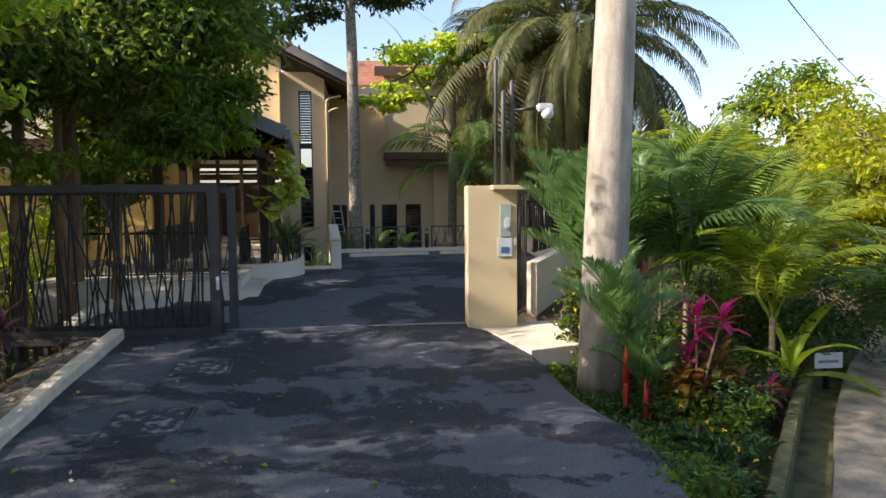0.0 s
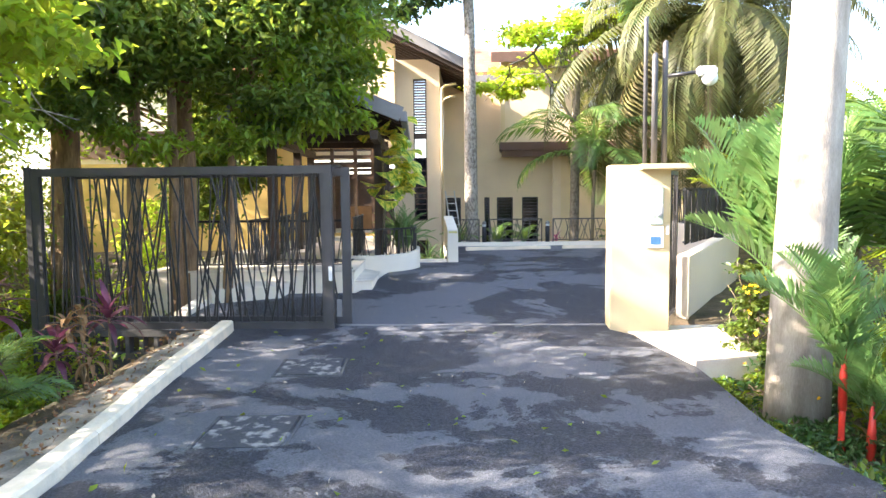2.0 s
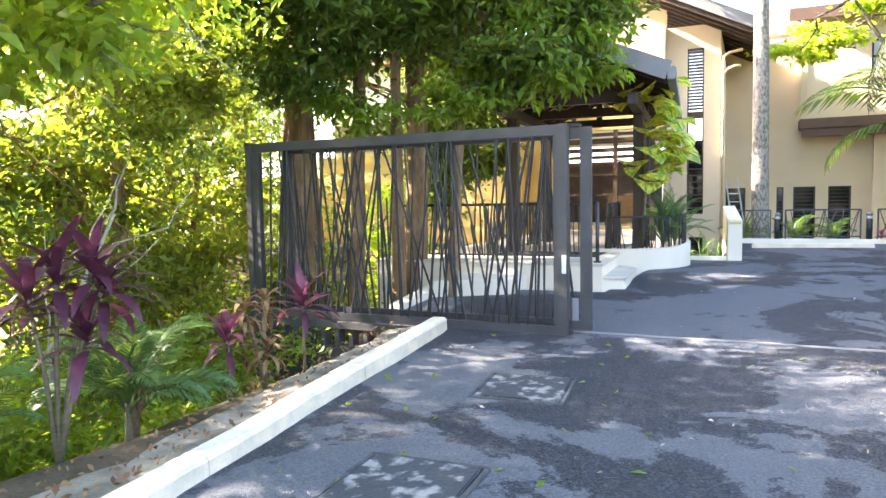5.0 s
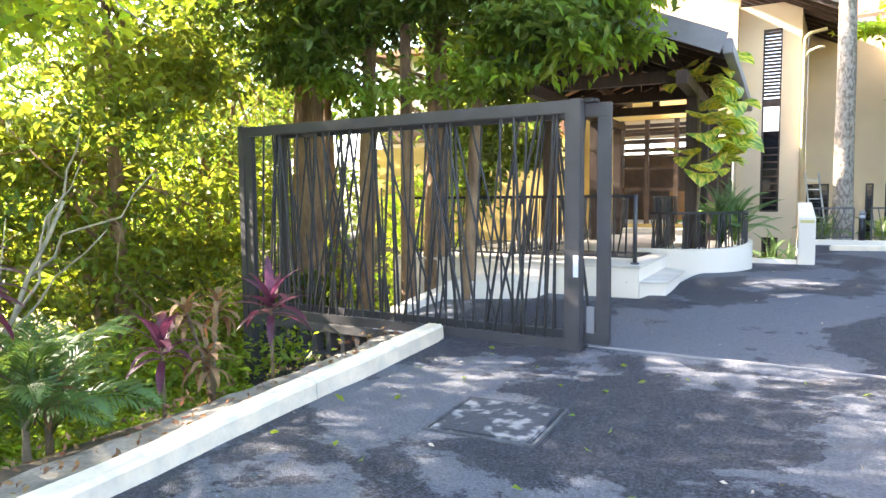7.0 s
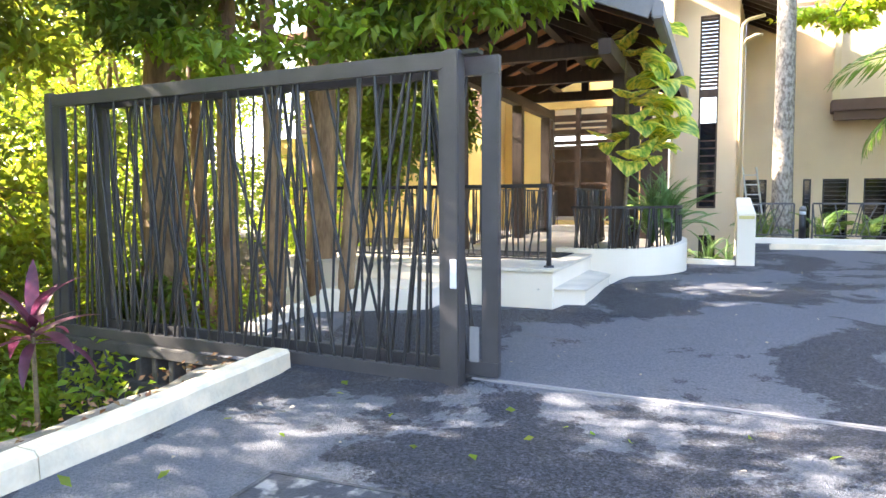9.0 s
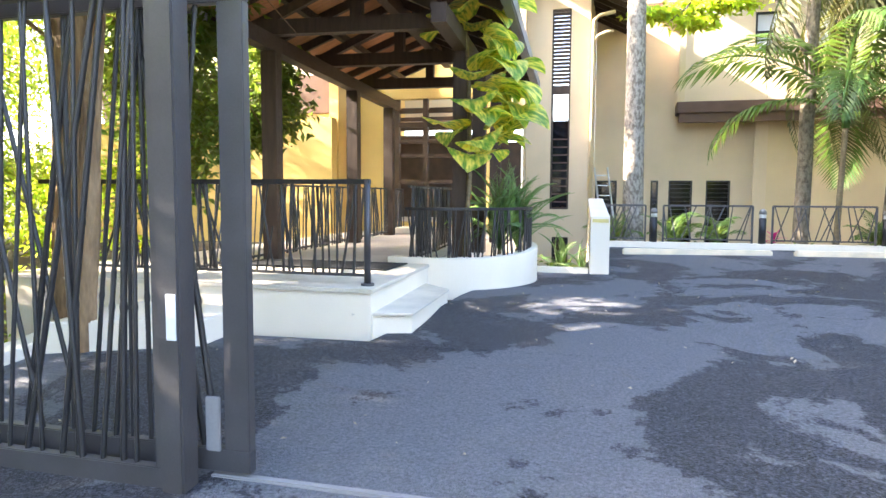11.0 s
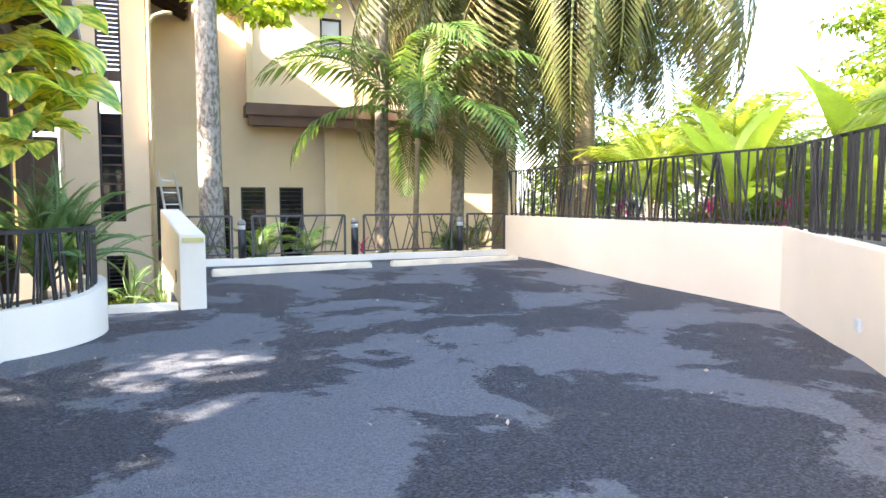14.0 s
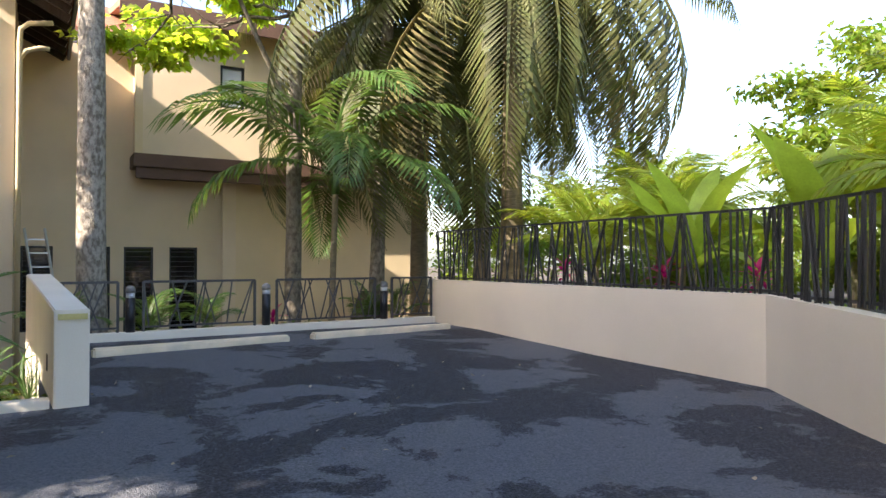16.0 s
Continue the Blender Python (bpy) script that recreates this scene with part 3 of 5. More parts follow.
for x in (1.40, 3.62, 5.99):
    t = thing("bollard_light", "short dark bollard light with a domed grey cap", "bollard light", "bollards along the terrace", at=(x, 25.38 + 0.047 * x, 0.16))
    part("shaft", tubebm([(0, 0, 0), (0, 0, 0.55)], 0.075, 14), BLACK, t)
    part("lens", tubebm([(0, 0, 0.55), (0, 0, 0.63)], 0.068, 14), GREY_PLASTIC, t)
    part("cap", tubebm([(0, 0, 0.63), (0, 0, 0.69), (0, 0, 0.73), (0, 0, 0.745)], [0.08, 0.075, 0.05, 0.01], 14), mat("bollard_cap", (0.2, 0.19, 0.18), 0.5), t)

stub = thing("stub_wall", "pale rendered stub wall with sloping top beside the stairwell", "wall", kind="structure")
part("wall_body", prism(bmesh.new(), [(0.27, 20.86), (0.57, 20.88), (0.30, 25.3), (-0.02, 25.3)], -1.8, lambda x, y: 0.84 + 0.06 * (y - 20.9), bevel=0.012), WHITE, stub)
part("cap_stain", boxbm(0.30, 20.852, 0.745, 0.55, 20.859, 0.80), mat("yellowed_paint", (0.62, 0.52, 0.2), 0.8), stub)
part("well_kerb", boxbm(-0.95, 20.9, -1.8, 0.24, 21.08, 0.0, bevel=0.01), WHITE, stub)
part("well_lamp", boxbm(0.215, 21.5, 0.18, 0.24, 21.66, 0.36, bevel=0.01), BLACK, stub)

# ---- porch platform ----
plat = thing("porch_platform", "white rendered porch platform with a low entry step", "platform", kind="structure", at=(0.12, 0.30, -0.10))
part("deck", prism(bmesh.new(), [(-6.2, 15.70), (-1.70, 15.70), (-1.86, 18.2), (-1.9, 21.0), (-2.3, 26.4), (-6.2, 26.4)], -2.0, 0.30), WHITE, plat)
part("deck_edge", prism(bmesh.new(), [(-6.23, 15.67), (-1.67, 15.67), (-1.83, 18.2), (-1.9, 18.2), (-6.2, 18.2)], 0.302, 0.345, bevel=0.008), SLAB, plat)
part("step", prism(bmesh.new(), [(-1.86, 15.72), (-1.34, 15.90), (-1.43, 17.65), (-1.86, 18.1)], -0.4, 0.07, bevel=0.01), WHITE, plat)
part("tread_edge", prism(bmesh.new(), [(-1.9, 15.69), (-1.31, 15.87), (-1.41, 17.65), (-1.86, 18.1)], 0.073, 0.10, bevel=0.005), SLAB, plat)
part("side_plinth", prism(bmesh.new(), [(-4.3, 14.35), (-3.05, 14.9), (-3.05, 15.66), (-4.3, 15.66)], -1.2, 0.12, bevel=0.015), WHITE, plat)
part("ramp_wall", prism(bmesh.new(), [(-4.6, 13.3), (-4.35, 13.3), (-4.3, 15.6), (-4.6, 15.6)], -2.4, lambda x, y: -0.15 + 0.1 * (y - 13.3), bevel=0.01), WHITE, plat)
part("inner_floor", prism(bmesh.new(), [(-6.0, 18.2), (-1.95, 18.2), (-2.3, 26.1), (-6.0, 26.1)], 0.304, 0.33), mat("stone_floor", (0.50, 0.44, 0.36), 0.6, 0.1, 2, 0.05, 40), plat)
part("door_step", boxbm(-4.8, 25.0, 0.332, -2.6, 26.15, 0.47, bevel=0.01), SLAB, plat)
matt = tagged(obj_from_bm("door_mat", boxbm(-4.1, 17.55, 0.246, -1.98, 18.4, 0.262, bevel=0.004), MATTING), "black rubber mat lying on the porch floor", "door mat")

planter = thing("curved_planter", "white curved planter wall beside the porch step", "planter", kind="structure", at=(0.12, 0.30, -0.10))
bm = bmesh.new()
arc = []
for k in range(61):
    a = math.radians(-112 + 150 * k / 60)
    arc.append((-1.95 + 1.38 * math.cos(a), 19.55 + 1.32 * math.sin(a)))
for (xa, ya), (xb, yb) in zip(arc, arc[1:]):
    f = lambda x, y: 0.42 + 0.12 * smooth01((y - 18.3) / 2.0)
    ia, ib = (-1.95 + (xa + 1.95) * 0.86, 19.55 + (ya - 19.55) * 0.86), (-1.95 + (xb + 1.95) * 0.86, 19.55 + (yb - 19.55) * 0.86)
    prism(bm, [(xa, ya), (xb, yb), ib, ia], -0.6, f)
bmesh.ops.remove_doubles(bm, verts=bm.verts, dist=0.001)
part("wall_ring", bm, WHITE, planter)
part("bed", prism(bmesh.new(), [(-1.95 + (x + 1.95) * 0.87, 19.55 + (y - 19.55) * 0.87) for x, y in arc], 0.0, 0.33), SOIL, planter)

prail = thing("porch_railing", "dark rod railing along the porch platform", "railing", "porch railings", at=(0.12, 0.30, -0.10))
random.seed(21)
part("top_rail", beambm((-5.9, 15.95, 1.40), (-1.80, 15.95, 1.40), 0.05, 0.05), BLACK, prail)
part("bottom_rail", beambm((-5.9, 15.95, 0.45), (-1.80, 15.95, 0.45), 0.03, 0.03), METAL, prail)
part("end_post", tubebm([(-1.83, 15.95, 0.345), (-1.83, 15.95, 1.42)], 0.035, 10), METAL, prail)
part("foot", tubebm([(-1.83, 15.95, 0.345), (-1.83, 15.95, 0.37)], 0.07, 10), METAL, prail)
stems(prail, -5.85, -1.95, 15.95, 0.45, 1.39, 0.085, 0.014, 0.3)
prail3 = thing("inner_railing", "dark rod railing along the porch side", "railing", "porch railings", at=(0.12, 0.30, -0.10))
fence_run(prail3, (-4.15, 16.4), (-4.75, 25.8), 0.36, 1.40, 0.10, 0.014, 0.15)
prail4 = thing("planter_railing", "dark rod railing along the entry path", "railing", "porch railings", at=(0.12, 0.30, -0.10))
fence_run(prail4, (-2.15, 18.3), (-2.4, 21.5), 0.36, 1.38, 0.08, 0.014, 0.15)
prail5 = thing("curved_railing", "dark curved rod railing round the planter", "railing", "porch railings", at=(0.12, 0.30, -0.10))
for (xa, ya), (xb, yb) in zip(arc[4::3], arc[7::3]):
    xa, ya, xb, yb = (-1.95 + (xa + 1.95) * 0.93, 19.55 + (ya - 19.55) * 0.93, -1.95 + (xb + 1.95) * 0.93, 19.55 + (yb - 19.55) * 0.93)
    part("top_rail", beambm((xa, ya, 1.08), (xb, yb, 1.08), 0.035, 0.04), BLACK, prail5)
    for k in range(3):
        u = random.random()
        w = min(max(u + random.uniform(-0.8, 0.8), 0), 1)
        rod(prail5, (xa + (xb - xa) * u, ya + (yb - ya) * u, 0.42), (xa + (xb - xa) * w, ya + (yb - ya) * w, 1.07), 0.012)

# ---- porch roof ----
roof = thing("porch_roof", "open timber porch roof with terracotta boards and grey gutter", "porch roof", kind="structure")
roof.matrix_basis = pose(-0.65, 17.4, 0, 0, 0, 4.5) @ pose(0.65, -17.4, 0)
EX, WX, RX = -0.65, -4.70, -2.67      # eaves and ridge
EZ, RZ = 3.62, 4.46
Y0, Y1 = 17.4, 25.6


def roof_plane(name, xa, za, xb, zb, lift, th, material, label=""):
    bm = bmesh.new()
    lo = [bm.verts.new(p) for p in ((xa, Y0, za + lift), (xb, Y0, zb + lift), (xb, Y1, zb + lift), (xa, Y1, za + lift))]
    hi = [bm.verts.new(v.co + Vector((0, 0, th))) for v in lo]
    fs = [bm.faces.new(lo), bm.faces.new(hi)] + [bm.faces.new((lo[i], lo[(i + 1) % 4], hi[(i + 1) % 4], hi[i])) for i in range(4)]
    bmesh.ops.recalc_face_normals(bm, faces=fs)
    return part(name, bm, material, roof, label)


for xa, za, xb, zb in ((EX, EZ, RX, RZ), (WX, EZ, RX, RZ)):
    roof_plane("boarding", xa, za, xb, zb, 0.0, 0.04, BOARDS, "terracotta coloured boards")
    roof_plane("roof_covering", xa, za, xb, zb, 0.06, 0.14, ROOFTILE)
    n = 10
    for k in range(n):
        y = Y0 + 0.2 + (Y1 - Y0 - 0.4) * k / (n - 1)
        part("rafter", beambm((xa, y, za - 0.07), (xb, y, zb - 0.07), 0.08, 0.14), TIMBER, roof)
    for u in (0.5,):
        part("purlin", beambm((xa + (xb - xa) * u, Y0, za + (zb - za) * u - 0.19), (xa + (xb - xa) * u, Y1, za + (zb - za) * u - 0.19), 0.10, 0.12), TIMBER, roof)
    part("rake_board", beambm((xa, Y0 - 0.04, za + 0.07), (xb, Y0 - 0.04, zb + 0.07), 0.06, 0.34), FASCIA, roof, "grey painted rake board")
part("gutter", boxbm(EX - 0.02, Y0 - 0.08, EZ - 0.10, EX + 0.13, Y1, EZ + 0.14, bevel=0.02), FASCIA, roof, "grey gutter")
part("gutter", boxbm(WX - 0.13, Y0 - 0.08, EZ - 0.10, WX + 0.02, Y1, EZ + 0.14, bevel=0.02), FASCIA, roof, "grey gutter")
part("ridge_beam", boxbm(RX - 0.08, Y0, RZ - 0.34, RX + 0.08, Y1, RZ - 0.12), TIMBER, roof)
for y in (18.75, 21.1, 23.6):
    part("tie_beam", boxbm(-4.15, y - 0.08, 3.36, -1.22, y + 0.08, 3.56), TIMBER, roof)
    part("king_post", boxbm(RX - 0.08, y - 0.075, 3.56, RX + 0.08, y + 0.075, RZ - 0.34), TIMBER, roof)
    for s in (-1, 1):
        part("brace", beambm((RX + s * 1.2, y, 3.60), (RX + s * 0.1, y, 4.1), 0.08, 0.12), TIMBER, roof)
for x in (-1.30, -3.92):
    part("wall_plate", boxbm(x - 0.09, Y0 + 0.1, 3.14, x + 0.09, Y1, 3.357), TIMBER, roof)
    for y in ((19.2, 21.1, 23.6) if x > -2 else (18.75, 22.4, 25.0)):
        part("post", boxbm(x - 0.11, y - 0.11, 0.2, x + 0.11, y + 0.11, 3.14, bevel=0.008), TIMBER, roof, "dark-stained timber post")

# ---- house ----
def wall_with_holes(t, name, x0, x1, y0, y1, z0, z1, holes, material):
    """A wall along x with rectangular openings (xa, xb, za, zb), cut as one grid."""
    xs = sorted({x0, x1, *[h[0] for h in holes], *[h[1] for h in holes]})
    zs = sorted({z0, z1, *[h[2] for h in holes], *[h[3] for h in holes]})
    bm = bmesh.new()
    for xa, xb in zip(xs, xs[1:]):
        for za, zb in zip(zs, zs[1:]):
            cx, cz = (xa + xb) / 2, (za + zb) / 2
            if not any(h[0] < cx < h[1] and h[2] < cz < h[3] for h in holes):
                box(bm, xa, y0, za, xb, y1, zb)
    bmesh.ops.remove_doubles(bm, verts=bm.verts, dist=0.0005)
    dup = {}
    for f in bm.faces:
        dup.setdefault(tuple(round(c, 3) for c in f.calc_center_median()), []).append(f)
    bmesh.ops.delete(bm, geom=[f for fs in dup.values() if len(fs) > 1 for f in fs], context="FACES")
    return part(name, bm, material, t)


def louvre_window(t, x0, x1, y, z0, z1, slats, depth=0.1):
    w = part("window", boxbm(x0, y + depth, z0, x1, y + depth + 0.03, z1), GLASSDARK, t, "dark louvred window")
    for a in ((x0, y + 0.02, z0, x0 + 0.05, y + depth, z1), (x1 - 0.05, y + 0.02, z0, x1, y + depth, z1), (x0 + 0.05, y + 0.02, z0, x1 - 0.05, y + depth, z0 + 0.05), (x0 + 0.05, y + 0.02, z1 - 0.05, x1 - 0.05, y + depth, z1)):
        part("frame", boxbm(*a), BLACK, w)
    for k in range(slats):
        z = z0 + 0.06 + (z1 - z0 - 0.12) * (k + 0.5) / slats
        part("slat", beambm((x0 + 0.05, y + depth * 0.6, z), (x1 - 0.05, y + depth * 0.6, z), 0.05, 0.012), METAL, w)
    return w


house = thing("house", "two-storey cream rendered house with brown fascia bands", "house")
# stair tower with the tall slot window
wall_with_holes(house, "tower_wall", -2.25, -0.36, 31.0, 31.25, -3.2, 7.6, [(-1.5, -0.93, 0.74, 6.78), (-1.42, -0.92, -1.7, -0.12)], BEIGE)
part("tower_side", boxbm(-0.6, 31.253, -3.2, -0.363, 34.8, 7.6), BEIGE, house)
part("tower_reveal", boxbm(-2.3, 30.6, -3.2, -2.25, 31.25, 7.6), BEIGE, house)
louvre_window(house, -1.42, -0.92, 31.05, -1.7, -0.12, 14)
slot = part("slot_window", boxbm(-1.5, 31.14, 0.74, -0.93, 31.17, 3.45), GLASSDARK, house, "tall dark framed slot window")
part("pale_pane", boxbm(-1.45, 31.13, 3.45, -0.98, 31.16, 4.25), CLEAR, slot, "clear pane with the bright sky behind")
for a in ((-1.5, 31.02, 0.74, -1.45, 31.14, 6.78), (-0.98, 31.02, 0.74, -0.93, 31.14, 6.78), (-1.45, 31.02, 0.74, -0.98, 31.13, 0.80), (-1.45, 31.02, 4.25, -0.98, 31.15, 4.5), (-1.45, 31.02, 6.7, -0.98, 31.14, 6.78)):
    part("frame", boxbm(*a), TIMBER, slot)
for k in range(19):
    z = 4.56 + k * 0.113
    part("louvre", boxbm(-1.45, 31.04, z, -0.98, 31.1, z + 0.084), TIMBER, slot)
for k in range(9):
    part("tread", boxbm(-1.44, 31.135, 0.95 + k * 0.24, -1.0, 31.139, 0.99 + k * 0.24), BROWN, slot)
pipe = part("downpipe", tubebm([(0.35, 30.6, 6.5), (-0.1, 30.72, 6.45), (-0.25, 30.85, 6.35), (-0.27, 30.9, 6.1), (-0.27, 30.9, -2.0)], 0.055, 10), CREAM, house, "cream painted downpipe")
part("downpipe_branch", tubebm([(0.3, 30.9, 6.0), (0.1, 30.9, 6.0), (-0.15, 30.9, 5.9), (-0.27, 30.9, 5.7)], 0.05, 10), CREAM, house)
# recessed garden front
W = [(-0.3, 0.45, -0.6, 1.7), (1.6, 1.85, -0.6, 1.7), (2.2, 2.98, -0.75, 1.7), (3.42, 4.2, -0.75, 1.7)]
wall_with_holes(house, "garden_wall", -0.36, 5.0, 34.8, 35.05, -3.2, 7.4, W, BEIGE)
wall_with_holes(house, "garden_wall", 5.0, 12.0, 34.55, 35.05, -3.2, 7.4, [], CREAM)
for a in W:
    louvre_window(house, a[0], a[1], 34.8, a[2], a[3], 16)
part("pilaster", boxbm(4.86, 34.45, -3.2, 5.25, 34.548, 3.7), BEIGE, house)
wall_with_holes(house, "bay_front", 2.42, 9.9, 33.9, 34.1, 4.28, 8.2, [(4.65, 5.35, 5.8, 7.05), (6.4, 7.0, 5.8, 7.05), (7.8, 8.5, 5.5, 7.05)], BEIGE)
part("bay_side", boxbm(2.42, 34.1, 4.28, 2.62, 34.8, 8.2), BEIGE, house)
part("bay_side", boxbm(9.7, 34.1, 4.28, 9.9, 34.55, 8.2), BEIGE, house)
part("bay_floor", boxbm(2.6, 34.0, 3.66, 9.8, 34.8, 3.9), BROWN, house)
part("bay_band", prism(bmesh.new(), [(2.33, 33.82), (9.95, 33.82), (9.95, 34.795), (2.33, 34.795)], 3.9, 4.275, bevel=0.02), BROWN, house, "dark brown band under the bay")
part("bay_band_lower", boxbm(2.40, 33.9, 3.6, 9.9, 34.0, 3.9, bevel=0.01), BROWN, house)
part("bay_edge", boxbm(2.36, 33.85, 4.28, 2.56, 33.897, 8.2), CREAM, house)
for a in ((4.65, 5.35, 5.8, 7.05), (6.4, 7.0, 5.8, 7.05), (7.8, 8.5, 5.5, 7.05)):
    w = part("upper_window", boxbm(a[0] + 0.05, 34.0, a[2], a[1] - 0.05, 34.03, a[3]), PALEGLASS, house, "small window reflecting the sky")
    for b in ((a[0], 33.95, a[2], a[0] + 0.07, 34.05, a[3]), (a[1] - 0.07, 33.95, a[2], a[1], 34.05, a[3]), (a[0] + 0.07, 33.95, a[2], a[1] - 0.07, 34.05, a[2] + 0.07), (a[0] + 0.07, 33.95, a[3] - 0.07, a[1] - 0.07, 34.05, a[3]), (a[0] + 0.07, 33.97, (a[2] + a[3]) / 2 - 0.04, a[1] - 0.07, 33.995, (a[2] + a[3]) / 2 + 0.04)):
        part("frame", boxbm(*b), BLACK, w)
part("end_wall", boxbm(11.75, 35.05, -3.2, 12.0, 46, 7.4), CREAM, house)
part("end_pipe", tubebm([(11.6, 34.48, 7.3), (11.6, 34.48, -2)], 0.05, 8), BROWN, house)


def slope_roof(name, quad, th, material):
    bm = bmesh.new()
    lo = [bm.verts.new(p) for p in quad]
    hi = [bm.verts.new((x, y, z + th)) for x, y, z in quad]
    fs = [bm.faces.new(lo), bm.faces.new(hi)] + [bm.faces.new((lo[i], lo[(i + 1) % 4], hi[(i + 1) % 4], hi[i])) for i in range(4)]
    bmesh.ops.recalc_face_normals(bm, faces=fs)
    return part(name, bm, material, house)


# tower roof: eave to the garden side, rising away from it
slope_roof("tower_roof", [(0.75, 28.9, 6.95), (0.75, 36.0, 6.95), (-6.5, 36.0, 10.6), (-6.5, 28.9, 10.6)], 0.16, ROOFTILE)
slope_roof("tower_soffit", [(0.70, 28.95, 6.86), (0.70, 34.7, 6.86), (-6.5, 34.7, 10.51), (-6.5, 28.95, 10.51)], 0.05, BROWN)
for k in range(9):
    y = 29.05 + k * 0.68
    part("rafter_tail", beambm((0.68, y, 6.78), (-6.0, y, 10.12), 0.09, 0.17), TIMBER, house)
part("tower_rake", beambm((0.78, 28.87, 6.98), (-6.5, 28.87, 10.65), 0.06, 0.36), FASCIA, house, "grey rake board")
part("tower_fascia", boxbm(0.74, 28.87, 6.82, 0.82, 36.0, 7.14, bevel=0.01), FASCIA, house)
slope_roof("garden_roof", [(0.83, 33.95, 7.35), (2.4, 33.95, 7.35), (2.4, 37.5, 9.2), (0.83, 37.5, 9.2)], 0.2, ROOFTILE)
slope_roof("bay_roof", [(1.9, 33.2, 8.05), (12.4, 33.2, 8.05), (12.4, 38.5, 9.3), (1.9, 38.5, 9.3)], 0.2, ROOFTILE)
part("garden_fascia", boxbm(0.83, 33.9, 7.1, 2.4, 33.98, 7.42), FASCIA, house)
part("bay_fascia", boxbm(1.9, 33.14, 7.85, 12.4, 33.2, 8.3), BROWN, house)
# upper tower wall behind the porch roof, entrance wall, left wing
part("gable_wall", boxbm(-7.0, 31.0, 3.4, -2.253, 31.25, 9.0), CREAM, house)
wall_with_holes(house, "entrance_wall", -6.2, -2.3, 26.2, 26.45, -2.0, 4.6, [(-4.9, -2.55, 0.48, 3.55)], OCHRE)
door = part("entrance_screen", boxbm(-4.9, 26.24, 2.85, -2.55, 26.34, 2.98), DARKWOOD, house, "dark timber entrance screen with bright gaps")
for x in (-4.9, -4.15, -3.3, -2.67):
    part("mullion", boxbm(x, 26.22, 0.48, x + 0.12, 26.36, 3.55), DARKWOOD, door)
for z in (1.45, 2.1, 2.45, 3.2):
    part("transom", boxbm(-4.78, 26.26, z, -2.6, 26.32, z + 0.09), DARKWOOD, door)
part("hall_floor", boxbm(-6.2, 26.46, 0.2, -2.3, 36, 0.47), SLAB, house)
part("hall_back", boxbm(-6.2, 30.2, 0.47, -2.3, 30.4, 2.75), DARKWOOD, house)
for k in range(4):
    part("hall_beam", boxbm(-6.2, 29.9, 2.85 + k * 0.28, -2.3, 30.05, 2.97 + k * 0.28), DARKWOOD, house)
part("hall_cabinet", boxbm(-3.9, 28.4, 0.47, -2.7, 28.9, 1.45, bevel=0.01), mat("orange_wood", (0.36, 0.18, 0.07), 0.4), house, "orange-brown wooden hall cabinet")
part("left_wing_wall", boxbm(-14.0, 25.4, -4.0, -6.25, 25.7, 3.05), OCHRE, house, "ochre garden wall of the left wing")
part("left_wing_return", boxbm(-6.45, 25.72, -4.0, -6.21, 31, 6.0), OCHRE, house)
part("left_wing_upper", boxbm(-14.0, 26.6, 3.06, -6.5, 31, 6.4), WHITE, house)
part("left_wing_band", boxbm(-14.0, 26.52, 3.3, -6.42, 26.6, 4.3, bevel=0.01), BROWN, house)
part("left_wing_roof", boxbm(-14.4, 26.2, 6.4, -6.2, 31.4, 6.6), ROOFTILE, house)

ladder = thing("ladder", "aluminium ladder leaning against the house wall", "ladder", at=(0.0, 30.2, -1.4))
for dx in (0, 0.38):
    part("rail", beambm((dx + 0.35, -0.7, 0), (dx - 0.15, 0.45, 3.4), 0.03, 0.07), ALU, ladder)
for k in range(11):
    u = (k + 0.7) / 11.5
    part("rung", beambm((0.35 - 0.5 * u, -0.7 + 1.15 * u, 3.4 * u), (0.73 - 0.5 * u, -0.7 + 1.15 * u, 3.4 * u), 0.03, 0.03), ALU, ladder)

# ---- planting helpers ----
rng = np.random.default_rng(7)


def leaf_mesh(name, pos, size, material, parent=None, droop=0.5, wide=0.42, label="", fold=0.18, normals=None):
    """Many folded leaves, one at each place of pos."""
    n = len(pos)
    size = size * rng.uniform(0.6, 1.25, n)
    d = rng.normal(size=(n, 3))
    d[:, 2] = d[:, 2] * 0.6 - droop
    d /= np.linalg.norm(d, axis=1)[:, None]
    u = rng.normal(size=(n, 3)) * 0.55 + np.array([0, 0, 1.0])
    s = np.cross(d, u)
    s /= np.linalg.norm(s, axis=1)[:, None] + 1e-9
    nn = np.cross(s, d)
    L, Wd = size[:, None], size[:, None] * wide
    v = np.stack([pos, pos + d * L * 0.45 + s * Wd * 0.5 + nn * L * fold, pos + d * L - nn * L * 0.08, pos + d * L * 0.45 - s * Wd * 0.5 + nn * L * fold], axis=1).reshape(-1, 3)
    k = np.arange(n) * 4
    f = np.concatenate([np.stack([k, k + 1, k + 2], 1), np.stack([k, k + 2, k + 3], 1)])
    me = bpy.data.meshes.new(name)
    me.vertices.add(len(v))
    me.vertices.foreach_set("co", v.astype(np.float32).ravel())
    me.loops.add(len(f) * 3)
    me.loops.foreach_set("vertex_index", f.astype(np.int32).ravel())
    me.polygons.add(len(f))
    me.polygons.foreach_set("loop_start", np.arange(0, len(f) * 3, 3, dtype=np.int32))
    me.update(calc_edges=True)
    me.materials.append(material)
    ob = new(name, me)
    if parent is not None:
        ob.parent = parent
    if label:
        ob["label"] = label
    return ob


